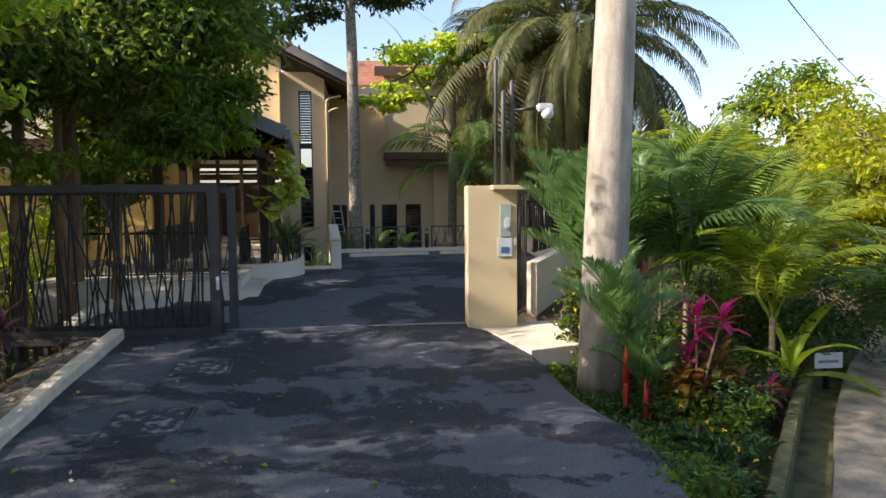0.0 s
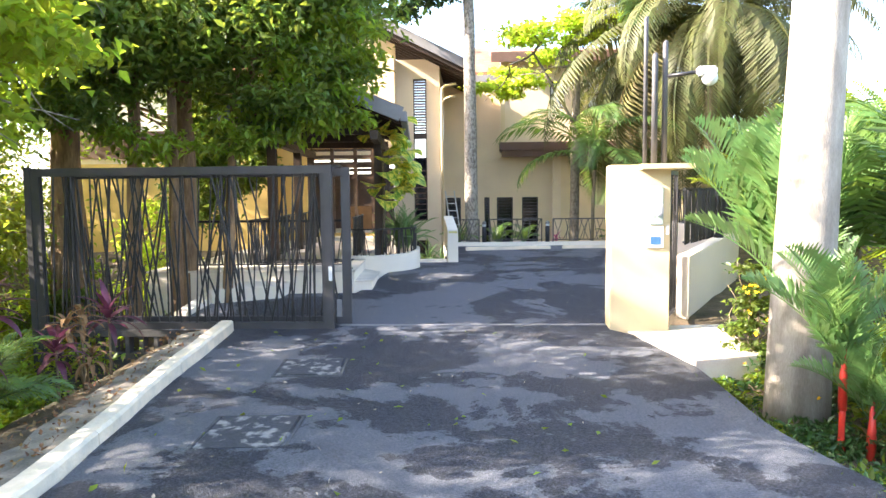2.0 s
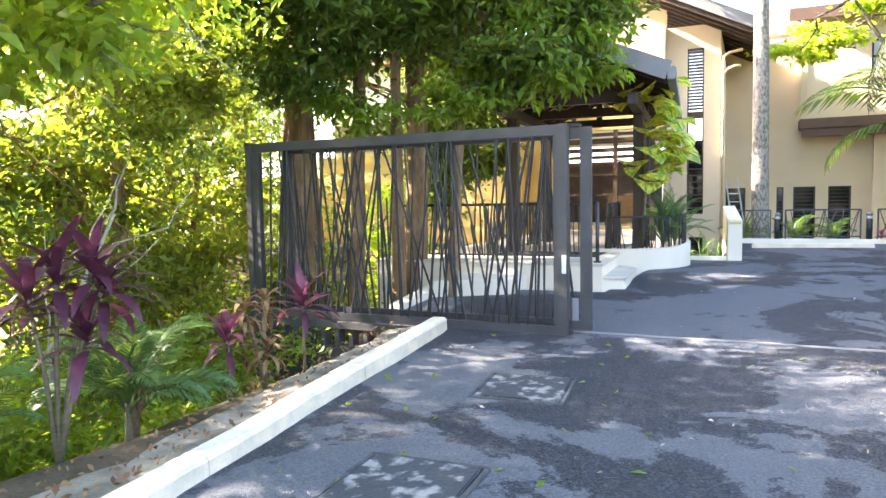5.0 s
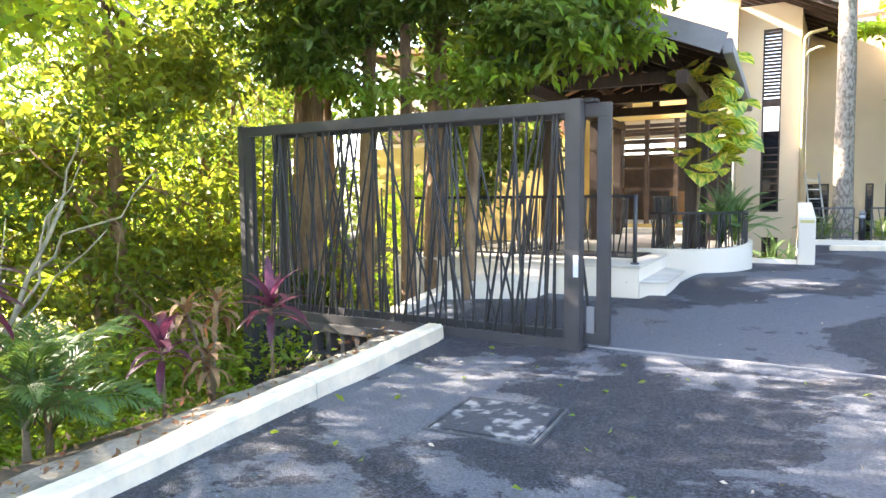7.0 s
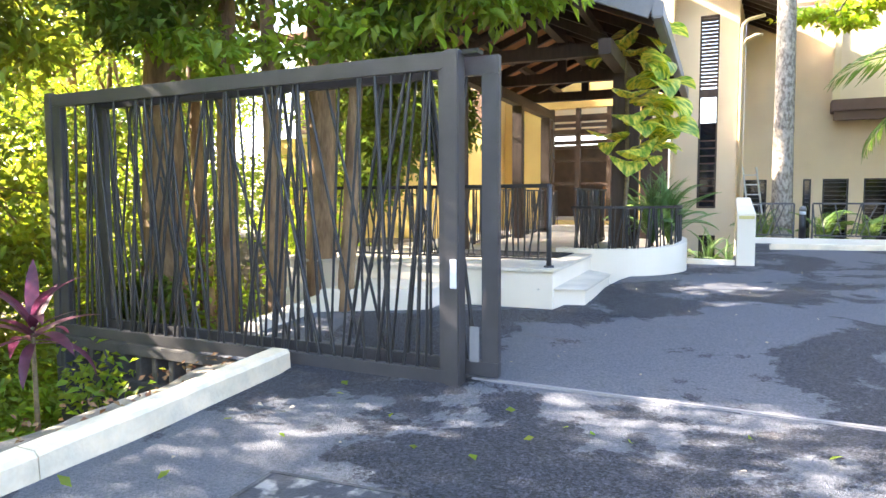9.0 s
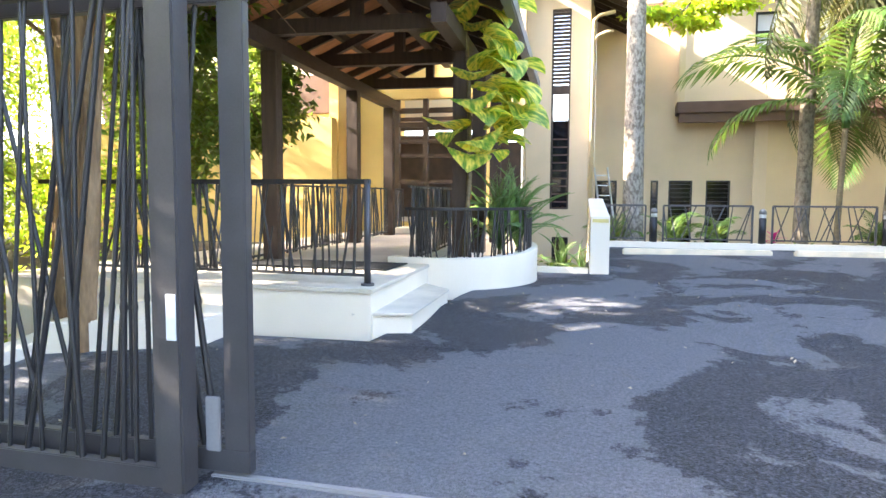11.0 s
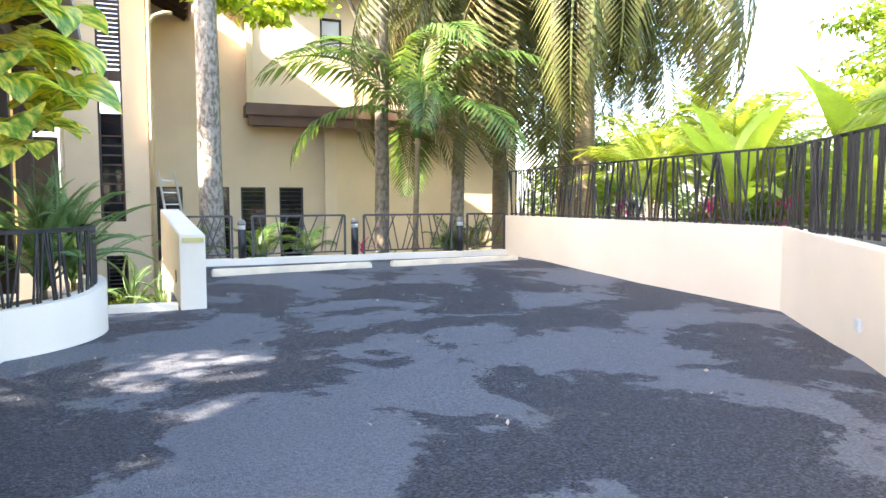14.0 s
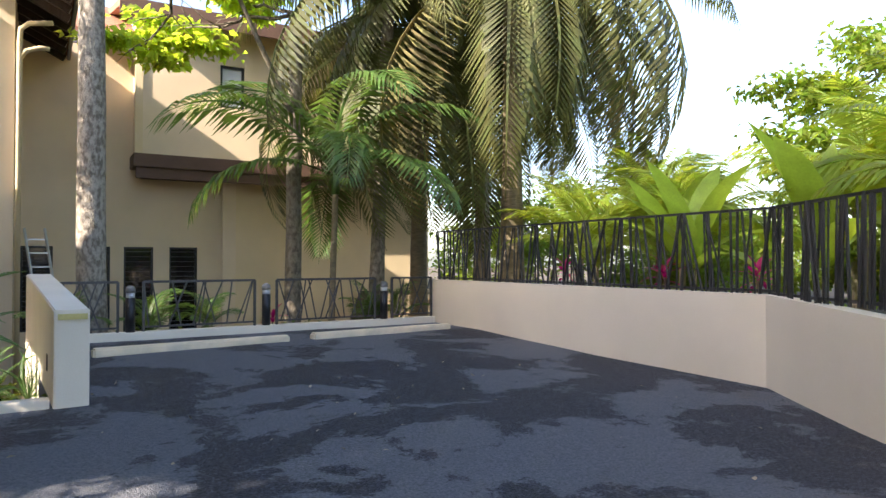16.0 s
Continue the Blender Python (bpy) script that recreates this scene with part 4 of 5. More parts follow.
def blob_points(blobs, sub=7, tight=0.26):
    """Leaf places: each blob (x, y, z, rx, ry, rz, n) is broken into sub-clumps, so that gaps stay."""
    out = []
    for x, y, z, rx, ry, rz, n in blobs:
        m = max(3, int(n / 90)) if sub is None else sub
        m = max(m, int(n / 120))
        c = rng.normal(size=(m, 3))
        c /= np.linalg.norm(c, axis=1)[:, None]
        c *= rng.uniform(0.35, 1.0, m)[:, None] ** 0.6
        idx = rng.integers(0, m, int(n))
        p = c[idx] + rng.normal(size=(int(n), 3)) * tight * np.array([1, 1, 0.7])
        out.append(p * np.array([rx, ry, rz]) + np.array([x, y, z]))
    return np.concatenate(out)


def limb(bm, a, b, r0, r1, wob=0.12, n=6, sides=8):
    a, b = Vector(a), Vector(b)
    L = (b - a).length
    pts, rs = [], []
    for i in range(n + 1):
        t = i / n
        w = L * wob * math.sin(math.pi * t)
        pts.append(a.lerp(b, t) + Vector((rng.normal() * w * 0.5, rng.normal() * w * 0.5, rng.normal() * w * 0.2)))
        rs.append(r0 + (r1 - r0) * t)
    tube(bm, pts, rs, sides)
    return pts


def tree(name, label, base, trunks, blobs, material, size, bark, wide=0.42, droop=0.5, category="tree"):
    t = thing(name, label, category, at=base)
    bm = bmesh.new()
    for a, b, r0, r1 in trunks:
        limb(bm, a, b, r0, r1, 0.0035, 9, 12)
    part("trunk", bm, bark, t)
    bm = bmesh.new()
    tops = [Vector(b) for a, b, r0, r1 in trunks]
    for x, y, z, rx, ry, rz, n in blobs:
        c = Vector((x, y, z))
        o = min(tops, key=lambda p: (p - c).length)
        pts = limb(bm, o, c, 0.05, 0.015, 0.12, 6, 6)
        for k in range(4):
            d = Vector(rng.normal(size=3)) * max(rx, ry) * 0.6
            limb(bm, pts[3 + k % 3], c + d, 0.018, 0.004, 0.1, 4, 5)
    part("bough", bm, bark, t)
    leaf_mesh("crown", blob_points(blobs), size, material, t, droop, wide)
    return t


def frond_mesh(name, length, leaflets, leaf_len, curve, material, width=0.035, hang=0.35, vee=0.5, twist=0.0):
    """A feather frond growing along +x and arching down; leaflets fold and hang."""
    v, f = [], []
    pts = []
    for i in range(15):
        u = i / 14
        ang = curve * u ** 1.3
        pts.append((u, ang))
    xs, zs, x, z = [], [], 0.0, 0.0
    for i in range(15):
        xs.append(x)
        zs.append(z)
        a = 0.9 - pts[i][1]
        x += math.cos(a) * length / 14
        z += math.sin(a) * length / 14
    def at(u):
        s = min(max(u, 0), 0.9999) * 14
        i = int(s)
        w = s - i
        j = min(i + 1, 14)
        a = 0.9 - curve * u ** 1.3
        return Vector((xs[i] + (xs[j] - xs[i]) * w, 0, zs[i] + (zs[j] - zs[i]) * w)), Vector((math.cos(a), 0, math.sin(a))), Vector((-math.sin(a), 0, math.cos(a)))
    for i in range(14):
        for k, (p, q) in enumerate(((xs[i], zs[i]), (xs[i + 1], zs[i + 1]))):
            r = 0.022 * (1 - (i + k) / 15.5) * (0.6 + length * 0.25)
            v += [(p, -r, q), (p, r, q), (p, 0, q - r * 1.6)]
        b = len(v) - 6
        f += [(b, b + 1, b + 4, b + 3), (b + 1, b + 2, b + 5, b + 4), (b + 2, b, b + 3, b + 5)]
    for i in range(leaflets):
        u = 0.14 + 0.86 * (i + 0.5) / leaflets
        p, d, n = at(u)
        env = math.sin(math.pi * min(1, 0.18 + 0.86 * u)) ** 0.6
        for s in (-1, 1):
            L = leaf_len * env * rng.uniform(0.85, 1.1)
            dr = (d * (0.55 + 0.5 * u) + Vector((0, s, 0)) + n * vee * rng.uniform(0.6, 1.1)).normalized()
            e1 = p + dr * L * 0.5 - Vector((0, 0, hang * L * 0.18))
            e2 = p + dr * L * 0.92 - Vector((0, 0, hang * L * 0.75))
            wv = d * width * (0.8 + L) * 0.5
            b = len(v)
            v += [tuple(p), tuple(e1 + wv), tuple(e1 - wv + Vector((0, 0, 0.01))), tuple(e2)]
            f += [(b, b + 1, b + 2), (b + 1, b + 3, b + 2)]
    me = bpy.data.meshes.new(name)
    me.from_pydata(v, [], f)
    me.materials.append(material)
    return me


FR_A = [frond_mesh("frond", 2.4, 34, 0.66, c, FROND, 0.046, 0.6, 0.3) for c in (1.6, 2.0, 2.4)]
FR_BIG = [frond_mesh("frond", 5.6, 58, 0.95, c, FROND_OLD, 0.05, 0.85, 0.16) for c in (1.8, 2.2, 2.7)]
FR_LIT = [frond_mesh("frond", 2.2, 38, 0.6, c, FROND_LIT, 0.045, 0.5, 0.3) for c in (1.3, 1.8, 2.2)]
FR_DRY = [frond_mesh("frond", 5.0, 46, 0.8, c, FROND_DRY, 0.045, 1.1, 0.08) for c in (2.2, 2.6)]
FR_BLUE = [frond_mesh("frond", 1.5, 34, 0.52, c, FROND_BLUE, 0.045, 0.1, 0.85) for c in (0.5, 0.9, 1.3)]
FR_FERN = [frond_mesh("frond", 1.05, 46, 0.17, c, FROND_BLUE, 0.018, 0.3, 0.35) for c in (0.8, 1.2, 1.7)]
FR_SMALL = [frond_mesh("frond", 1.1, 26, 0.36, c, FROND, 0.035, 0.35, 0.4) for c in (1.2, 1.7, 2.1)]


def add_frond(t, me, at, az, tilt, s=1.0, roll=0.0):
    ob = new("frond", me)
    ob.parent = t
    ob.matrix_basis = Matrix.Translation(at) @ Matrix.Rotation(az, 4, "Z") @ Matrix.Rotation(-tilt, 4, "Y") @ Matrix.Rotation(roll, 4, "X") @ Matrix.Scale(s, 4)
    return ob


def palm(name, label, base, h, r, fronds, meshes, s=1.0, bark=None, lean=(0, 0), shaft=None, dry=0, drymesh=None, seed=1, tilts=(-0.5, 0.55)):
    t = thing(name, label, "palm", at=base)
    rd = random.Random(seed)
    bm = bmesh.new()
    n = 12
    pts = [(lean[0] * (i / n) ** 1.5, lean[1] * (i / n) ** 1.5, h * i / n) for i in range(n + 1)]
    tube(bm, pts, [r * (1.25 - 0.4 * min(1, i / n * 2)) * (1 + 0.04 * (i % 2)) for i in range(n + 1)], 12)
    part("stem", bm, bark or PALMBARK, t)
    top = Vector(pts[-1])
    if shaft is not None:
        part("crownshaft", tubebm([top, top + Vector((0, 0, 0.25)), top + Vector((0, 0, 0.6))], [r * 1.15, r * 1.2, r * 0.5], 10), shaft, t)
        top = top + Vector((0, 0, 0.5))
    for k in range(fronds):
        u = k / max(1, fronds - 1)
        tilt = tilts[1] + (tilts[0] - tilts[1]) * u + rd.uniform(-0.12, 0.12)
        add_frond(t, rd.choice(meshes), top - Vector((0, 0, 0.12 * u)), k * 2.4 + rd.uniform(-0.25, 0.25), tilt, s * rd.uniform(0.85, 1.1), rd.uniform(-0.3, 0.3))
    for k in range(dry):
        add_frond(t, rd.choice(drymesh), top - Vector((0, 0, 0.3)), k * 2.4 + 0.7, -1.15 + rd.uniform(-0.35, 0.35), s * rd.uniform(1.0, 1.35), rd.uniform(-0.5, 0.5))
    return t


def blade_mesh(name, length, width, arch, material, segs=7):
    """A strap or paddle leaf along +x with a sunk midrib."""
    v, f = [], []
    x = z = 0.0
    for i in range(segs + 1):
        u = i / segs
        w = width * 0.5 * (math.sin(math.pi * min(1, 0.1 + u * 0.93)) ** 0.7)
        a = 1.0 - arch * u
        v += [(x, -w, z + w * 0.25), (x, 0, z), (x, w, z + w * 0.25)]
        x += math.cos(a) * length / segs
        z += math.sin(a) * length / segs
        if i:
            b = len(v) - 6
            f += [(b, b + 1, b + 4, b + 3), (b + 1, b + 2, b + 5, b + 4)]
    me = bpy.data.meshes.new(name)
    me.from_pydata(v, [], f)
    me.polygons.foreach_set("use_smooth", [True] * len(me.polygons))
    me.materials.append(material)
    return me


def rosette(name, label, base, stem_h, leaves, meshes, s=1.0, seed=1, category="shrub", stem_mat=None, lean=(0, 0), heads=1, up=0.25, spread=1.4):
    t = thing(name, label, category, at=base)
    rd = random.Random(seed)
    for hd in range(heads):
        lx, ly = lean[0] + (rd.uniform(-0.3, 0.3) if heads > 1 else 0), lean[1] + (rd.uniform(-0.3, 0.3) if heads > 1 else 0)
        hh = stem_h * (1 if hd == 0 else rd.uniform(0.55, 1.0))
        if hh > 0.05:
            part("stem", tubebm([(0, 0, -0.1), (lx * 0.4, ly * 0.4, hh * 0.5), (lx, ly, hh)], [0.022, 0.018, 0.015], 7), stem_mat or PALMBARK, t)
        for k in range(leaves):
            u = k / leaves
            ob = new("leaf", rd.choice(meshes))
            ob.parent = t
            ob.matrix_basis = Matrix.Translation((lx, ly, hh - 0.18 * u)) @ Matrix.Rotation(k * 2.4 + rd.uniform(-0.3, 0.3), 4, "Z") @ Matrix.Rotation(-(up - spread * u + rd.uniform(-0.2, 0.2)), 4, "Y") @ Matrix.Scale(s * rd.uniform(0.75, 1.1), 4)
    return t


BL_CORDY = [blade_mesh("leaf", 0.56, 0.10, a, CORDY) for a in (0.6, 1.1, 1.5)]
BL_PINK = [blade_mesh("leaf", 0.42, 0.10, a, CORDY_PINK) for a in (0.7, 1.2)]
BL_CROTON = [blade_mesh("leaf", 0.34, 0.11, a, CROTON) for a in (0.8, 1.4)]
BL_BANANA = [blade_mesh("leaf", 2.0, 0.46, a, BANANA, 9) for a in (0.5, 0.9, 1.3)]
BL_GREEN = [blade_mesh("leaf", 0.5, 0.09, a, LEAF_LIT) for a in (0.9, 1.5)]
BL_DRY = [blade_mesh("leaf", 0.4, 0.07, a, DRYLEAF) for a in (1.4, 2.2)]

# ---- trees ----
fig = tree("fig_tree", "large multi-stemmed fig tree with dense dark foliage", (-5.6, 15.6, -1.6),
     [((-1.65, -0.7, 0), (-1.5, -0.6, 6.5), 0.36, 0.22), ((-0.2, -0.9, 0), (0.1, -1.0, 6.2), 0.16, 0.1), ((0.7, -0.9, 0), (0.9, -1.2, 5.5), 0.14, 0.08), ((1.6, -0.8, 0), (1.9, -0.6, 5.5), 0.12, 0.07), ((0.3, 0.6, 0), (0.4, 0.6, 8), 0.26, 0.15), ((-1.6, 0.2, 0), (-2.1, 0.4, 6), 0.14, 0.08)],
     [(-0.5, 0.2, 10.0, 3.4, 2.6, 2.4, 11000), (1.4, 2.2, 11.6, 3.0, 2.6, 1.8, 9000), (-2.6, -1.0, 11.4, 2.8, 2.4, 1.8, 8000), (0.2, 4.2, 9.8, 2.8, 2.5, 1.7, 11000), (0.6, 7.2, 9.6, 2.6, 2.3, 1.5, 9500), (0.4, 9.4, 9.8, 2.4, 2.0, 1.4, 7000), (2.2, -0.6, 6.9, 2.0, 1.9, 1.3, 5500), (0.3, -1.2, 6.5, 1.9, 1.5, 1.2, 5500), (-1.6, -0.8, 6.4, 1.8, 1.6, 1.3, 5000), (3.6, 0.8, 7.6, 1.4, 1.7, 1.4, 4500), (3.9, -0.6, 5.7, 0.7, 0.9, 0.7, 1300), (1.5, 0.2, 8.2, 2.6, 2.2, 1.5, 6000), (0.8, 1.8, 6.4, 1.6, 1.2, 1.0, 2500), (2.9, -1.2, 5.1, 0.9, 0.7, 0.55, 1400), (-0.6, -1.6, 5.1, 1.0, 0.6, 0.6, 1400), (0.2, 2.4, 4.9, 0.8, 0.8, 1.1, 2600), (-0.7, 3.6, 3.9, 0.95, 0.9, 1.2, 3000), (0.2, 4.9, 4.5, 0.75, 0.7, 0.9, 2400), (-1.3, -2.9, 6.9, 1.6, 1.2, 0.9, 4500), (0.3, 2.9, 5.6, 0.9, 0.8, 0.7, 1800), (0.9, 2.2, 5.6, 0.8, 0.6, 0.7, 1500)],
     LEAF, 0.20, BARK_WARM)
# sprays at the crown's edge, painted lighter as if in the sun
spray = [(3.6, -1.0, 5.8, 0.9, 0.7, 0.55, 700), (4.0, -0.8, 5.0, 0.6, 0.5, 0.45, 380), (2.8, -1.4, 4.9, 0.8, 0.5, 0.4, 420), (2.0, -1.7, 4.6, 0.7, 0.4, 0.35, 330), (0.6, -1.8, 4.5, 0.8, 0.4, 0.4, 380), (3.2, -0.4, 6.8, 1.2, 1.0, 0.6, 900), (-0.8, -1.7, 5.2, 0.8, 0.5, 0.5, 420), (4.3, -0.6, 6.4, 0.6, 0.6, 0.5, 420)]
leaf_mesh("spray", blob_points(spray), 0.20, LEAF_LIT, fig, 0.8, 0.42, "sunlit bright green leaves")
near = tree("roadside_tree", "young roadside tree with bright green leaves", (-5.3, 7.6, -2.6),
     [((-1.9, -0.9, -0.3), (0.2, 0.1, 5.3), 0.09, 0.05), ((-1.9, -0.7, -0.2), (-1.2, 1.4, 5.4), 0.07, 0.04), ((-1.9, -0.8, -0.2), (1.2, 0.2, 8.8), 0.11, 0.05)],
     [(2.6, -2.2, 9.2, 1.9, 1.8, 0.7, 3200), (1.3, -0.6, 6.4, 1.3, 1.3, 0.9, 2300), (0.2, 0.4, 5.9, 1.1, 1.2, 0.8, 1900), (2.2, 0.0, 7.2, 1.2, 1.2, 0.7, 1700), (1.9, 0.3, 5.6, 0.8, 0.9, 0.6, 1000), (1.4, 1.0, 6.2, 0.9, 1.0, 0.6, 900), (0.3, -0.6, 4.9, 0.8, 0.8, 0.6, 700), (2.6, -0.8, 6.6, 0.8, 0.9, 0.5, 900), (-0.6, 2.2, 6.8, 1.6, 1.6, 1.0, 2300)],
     LEAF_SUN, 0.17, BARK, wide=0.5)

dead = thing("bare_branches", "pale bare branches leaning out over the bank", "branch", at=(-7.0, 9.0, -1.9))
PALE_BARK = mat("pale_dead_bark", (0.34, 0.29, 0.19), 0.85, 0.2, 4, 0.4, 30)
bm = bmesh.new()
main = limb(bm, (0, 0, 0), (0.9, 0.9, 3.2), 0.045, 0.02, 0.05, 8, 8)
part("limb", bm, PALE_BARK, dead)
for a, b in ((4, (1.5, 1.0, 2.9)), (5, (0.3, 1.5, 3.7)), (6, (1.6, 1.5, 3.5)), (3, (-0.5, 1.0, 3.0)), (7, (1.1, 1.0, 4.0))):
    bm = bmesh.new()
    limb(bm, main[a], b, 0.018, 0.006, 0.08, 5, 6)
    part("twig", bm, PALE_BARK, dead)
random.seed(3)
# rows with y < 8 are unseen trees added to shade the drive
for k, (x, y, h, r, m) in enumerate(((-10.5, 10.5, 11, 2.8, LEAF), (-13, 14.8, 12, 3.2, LEAF), (-14.5, 19.0, 12, 3.2, LEAF_MID), (-15.5, 23, 10, 3.0, LEAF_LIT), (-12.5, 5.5, 10, 3.2, LEAF), (-10.5, 0.5, 12, 3.0, LEAF), (-9, -6, 12, 3, LEAF), (-14.5, 2.0, 13, 3.4, LEAF), (-13.5, -4.0, 13, 3.4, LEAF), (-9.4, 12.8, 9, 1.9, LEAF_MID), (-19, 12, 9, 3.6, LEAF_LIT), (-12.5, 34.5, 17, 3.6, LEAF), (-17.5, 8.5, 5.5, 3.0, LEAF_LIT), (-17, 16.5, 6.5, 3.0, LEAF_SUN), (-20, 21, 8, 3.4, LEAF_SUN), (-21, 27, 9, 3.4, LEAF_LIT))):
    zb = ground_z(x, y)
    bl = []
    for i in range(9):
        a = i * 2.4
        hh = h * (0.18 + 0.8 * (i / 8))
        rr = r * (0.9 if i < 7 else 0.6)
        # the unseen shade trees get twice the leaves to hold back the sun
        bl.append((math.cos(a) * r * 0.65, math.sin(a) * r * 0.65, hh, rr * 0.8, rr * 0.8, rr * 0.5, 2900 if y < 8 and x > -15 else 1400))
    tree("woodland_tree", "sunlit woodland tree with loose green crown", (x, y, zb - 0.1), [((0, 0, 0), (random.uniform(-0.5, 0.5), random.uniform(-0.5, 0.5), h * 0.85), 0.2, 0.06), ((0.1, 0.1, 0), (random.uniform(-1.2, 1.2), random.uniform(-1.2, 1.2), h * 0.6), 0.12, 0.05)], bl, m, 0.21, BARK_WARM)
for k, (x, y, h, r, m) in enumerate(((15.4, 21.6, 6.0, 1.7, LEAF_LIT), (17, 7, 3.2, 2.4, LEAF_SUNGOLD), (14, 11, 2.6, 2.0, LEAF_SUNGOLD), (21, 14, 4.0, 3.0, LEAF_SUNGOLD), (14.2, 15.0, 4.0, 2.0, LEAF_SUNGOLD), (16, 18.5, 4.5, 2.4, LEAF_SUNGOLD), (19, 29, 2.2, 2.6, LEAF_LIT), (28, 19, 4.5, 4.0, LEAF_SUNGOLD), (26, 4, 4.5, 4, LEAF_SUNGOLD), (32, 36, 3, 4.0, LEAF_LIT), (16, 35, 4.0, 2.6, LEAF_LIT), (13.5, 2.0, 2.8, 1.8, LEAF), (23, -6, 5, 4, LEAF), (36, 10, 5, 4.5, LEAF_LIT))):
    zb = ground_z(x, y)
    bl = []
    for i in range(8):
        a = i * 2.4 + k
        bl.append((math.cos(a) * r * 0.6, math.sin(a) * r * 0.6, h * (0.15 + 0.75 * i / 7), r * 0.65, r * 0.65, r * 0.45, 1100))
    tree("hillside_tree", "sunlit yellow-green tree on the slope beyond", (x, y, zb - 0.1), [((0, 0, 0), (0.2, 0.1, h * 0.8), 0.16, 0.05)], bl, m, 0.24, BARK)

# straight grey trunk before the house
tt = tree("tall_court_tree", "tall straight tree with mottled grey trunk", (1.0, 27.5, -1.6), [((0, 0, 0), (-0.12, 0.1, 12.5), 0.27, 0.19)],
     [(-1.5, -0.4, 11.4, 1.5, 1.3, 0.7, 1300), (1.6, 0.2, 11.8, 1.5, 1.4, 0.7, 1300), (0.2, 1.0, 12.8, 1.6, 1.6, 0.9, 1600), (-2.2, 0.6, 10.6, 1.0, 0.8, 0.5, 600)], LEAF_DEEP, 0.26, BARK, wide=0.5)
lt = tree("spreading_court_tree", "slender tree with pale yellow-green compound leaves", (4.9, 28.0, -1.6), [((0, 0, 0), (0.1, 0.1, 8.4), 0.2, 0.14), ((0.05, 0.05, 6.0), (-1.6, -0.8, 8.6), 0.07, 0.04)],
     [(-3.0, 2.4, 7.7, 1.0, 0.7, 0.4, 700), (-2.0, 2.2, 8.3, 1.1, 0.7, 0.4, 700), (-1.2, -1.0, 9.2, 1.4, 1.2, 0.4, 900), (0.6, -0.6, 9.6, 1.5, 1.2, 0.5, 900), (-1.0, 1.6, 8.9, 1.0, 0.8, 0.4, 500)], LEAF_SUN, 0.26, BARK_SHADED, wide=0.55, droop=0.25)

palm("court_palm", "feather palm with arching green fronds", (5.4, 27.0, -1.6), 4.3, 0.075, 12, FR_A, 1.75, lean=(0.1, 0), shaft=FROND, seed=4, tilts=(-0.75, 0.6))
palm("court_palm", "smooth-stemmed palm beside the terrace", (6.55, 27.3, -1.6), 9.6, 0.16, 12, FR_A, 1.4, bark=BARK_SHADED, lean=(0.4, 0), seed=9)
palm("drooping_palm", "tall old palm hung with drooping dry fronds", (9.3, 25.9, 0.0), 8.4, 0.24, 24, FR_BIG, 1.25, bark=PALMBARK, dry=14, drymesh=FR_DRY[:1] + FR_BIG, seed=12, tilts=(-0.95, 0.45))
palm("drooping_palm", "broad palm with long hanging fronds", (8.7, 29.2, -0.6), 8.4, 0.2, 20, FR_BIG, 1.2, dry=14, drymesh=FR_DRY[:1] + FR_BIG, seed=19, tilts=(-0.95, 0.45))
palm("drooping_palm", "old palm with long drooping fronds", (11.6, 30.5, 0.0), 8.4, 0.22, 20, FR_BIG, 1.2, dry=12, drymesh=FR_DRY[:1] + FR_BIG, seed=15, tilts=(-0.95, 0.45))
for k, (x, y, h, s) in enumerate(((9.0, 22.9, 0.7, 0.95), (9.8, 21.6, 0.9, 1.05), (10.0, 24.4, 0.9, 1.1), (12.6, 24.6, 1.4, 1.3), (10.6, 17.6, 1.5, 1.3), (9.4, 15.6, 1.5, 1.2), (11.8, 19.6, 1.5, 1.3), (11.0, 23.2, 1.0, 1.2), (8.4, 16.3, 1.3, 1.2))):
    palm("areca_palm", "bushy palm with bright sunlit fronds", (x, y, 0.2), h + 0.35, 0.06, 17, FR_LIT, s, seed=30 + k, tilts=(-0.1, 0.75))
for k, (x, y, s) in enumerate(((8.4, 20.2, 0.85), (9.4, 18.9, 1.1), (8.9, 20.9, 0.95))):
    rosette("banana_plant", "banana plant with broad pale green leaves", (x, y, 0.25), 1.1, 8, BL_BANANA, s * 0.95, seed=50 + k, category="plant", up=0.5, spread=0.85)
for k, (x, y) in enumerate(((8.2, 20.6), (8.1, 19.0), (7.9, 22.5))):
    rosette("red_cordyline", "magenta-leaved cordyline behind the fence", (x, y, 0.25), 0.9, 12, BL_PINK, 0.9, seed=70 + k)
lamp = thing("garden_lantern", "small black garden lantern behind the fence", "lantern", "lanterns along the wall", at=(6.0, 15.7, 0.9))
part("base", tubebm([(0, 0, 0), (0, 0, 0.05), (0, 0, 0.08)], [0.1, 0.1, 0.05], 10), BLACK, lamp)
part("body", tubebm([(0, 0, 0.08), (0, 0, 0.26)], [0.06, 0.075], 8), mat("smoked_glass", (0.05, 0.05, 0.06), 0.15), lamp)
part("cap", tubebm([(0, 0, 0.26), (0, 0, 0.29), (0, 0, 0.36)], [0.12, 0.11, 0.02], 8), BLACK, lamp)
copy_thing(lamp, pose(7.42, 21.6, 0.9))

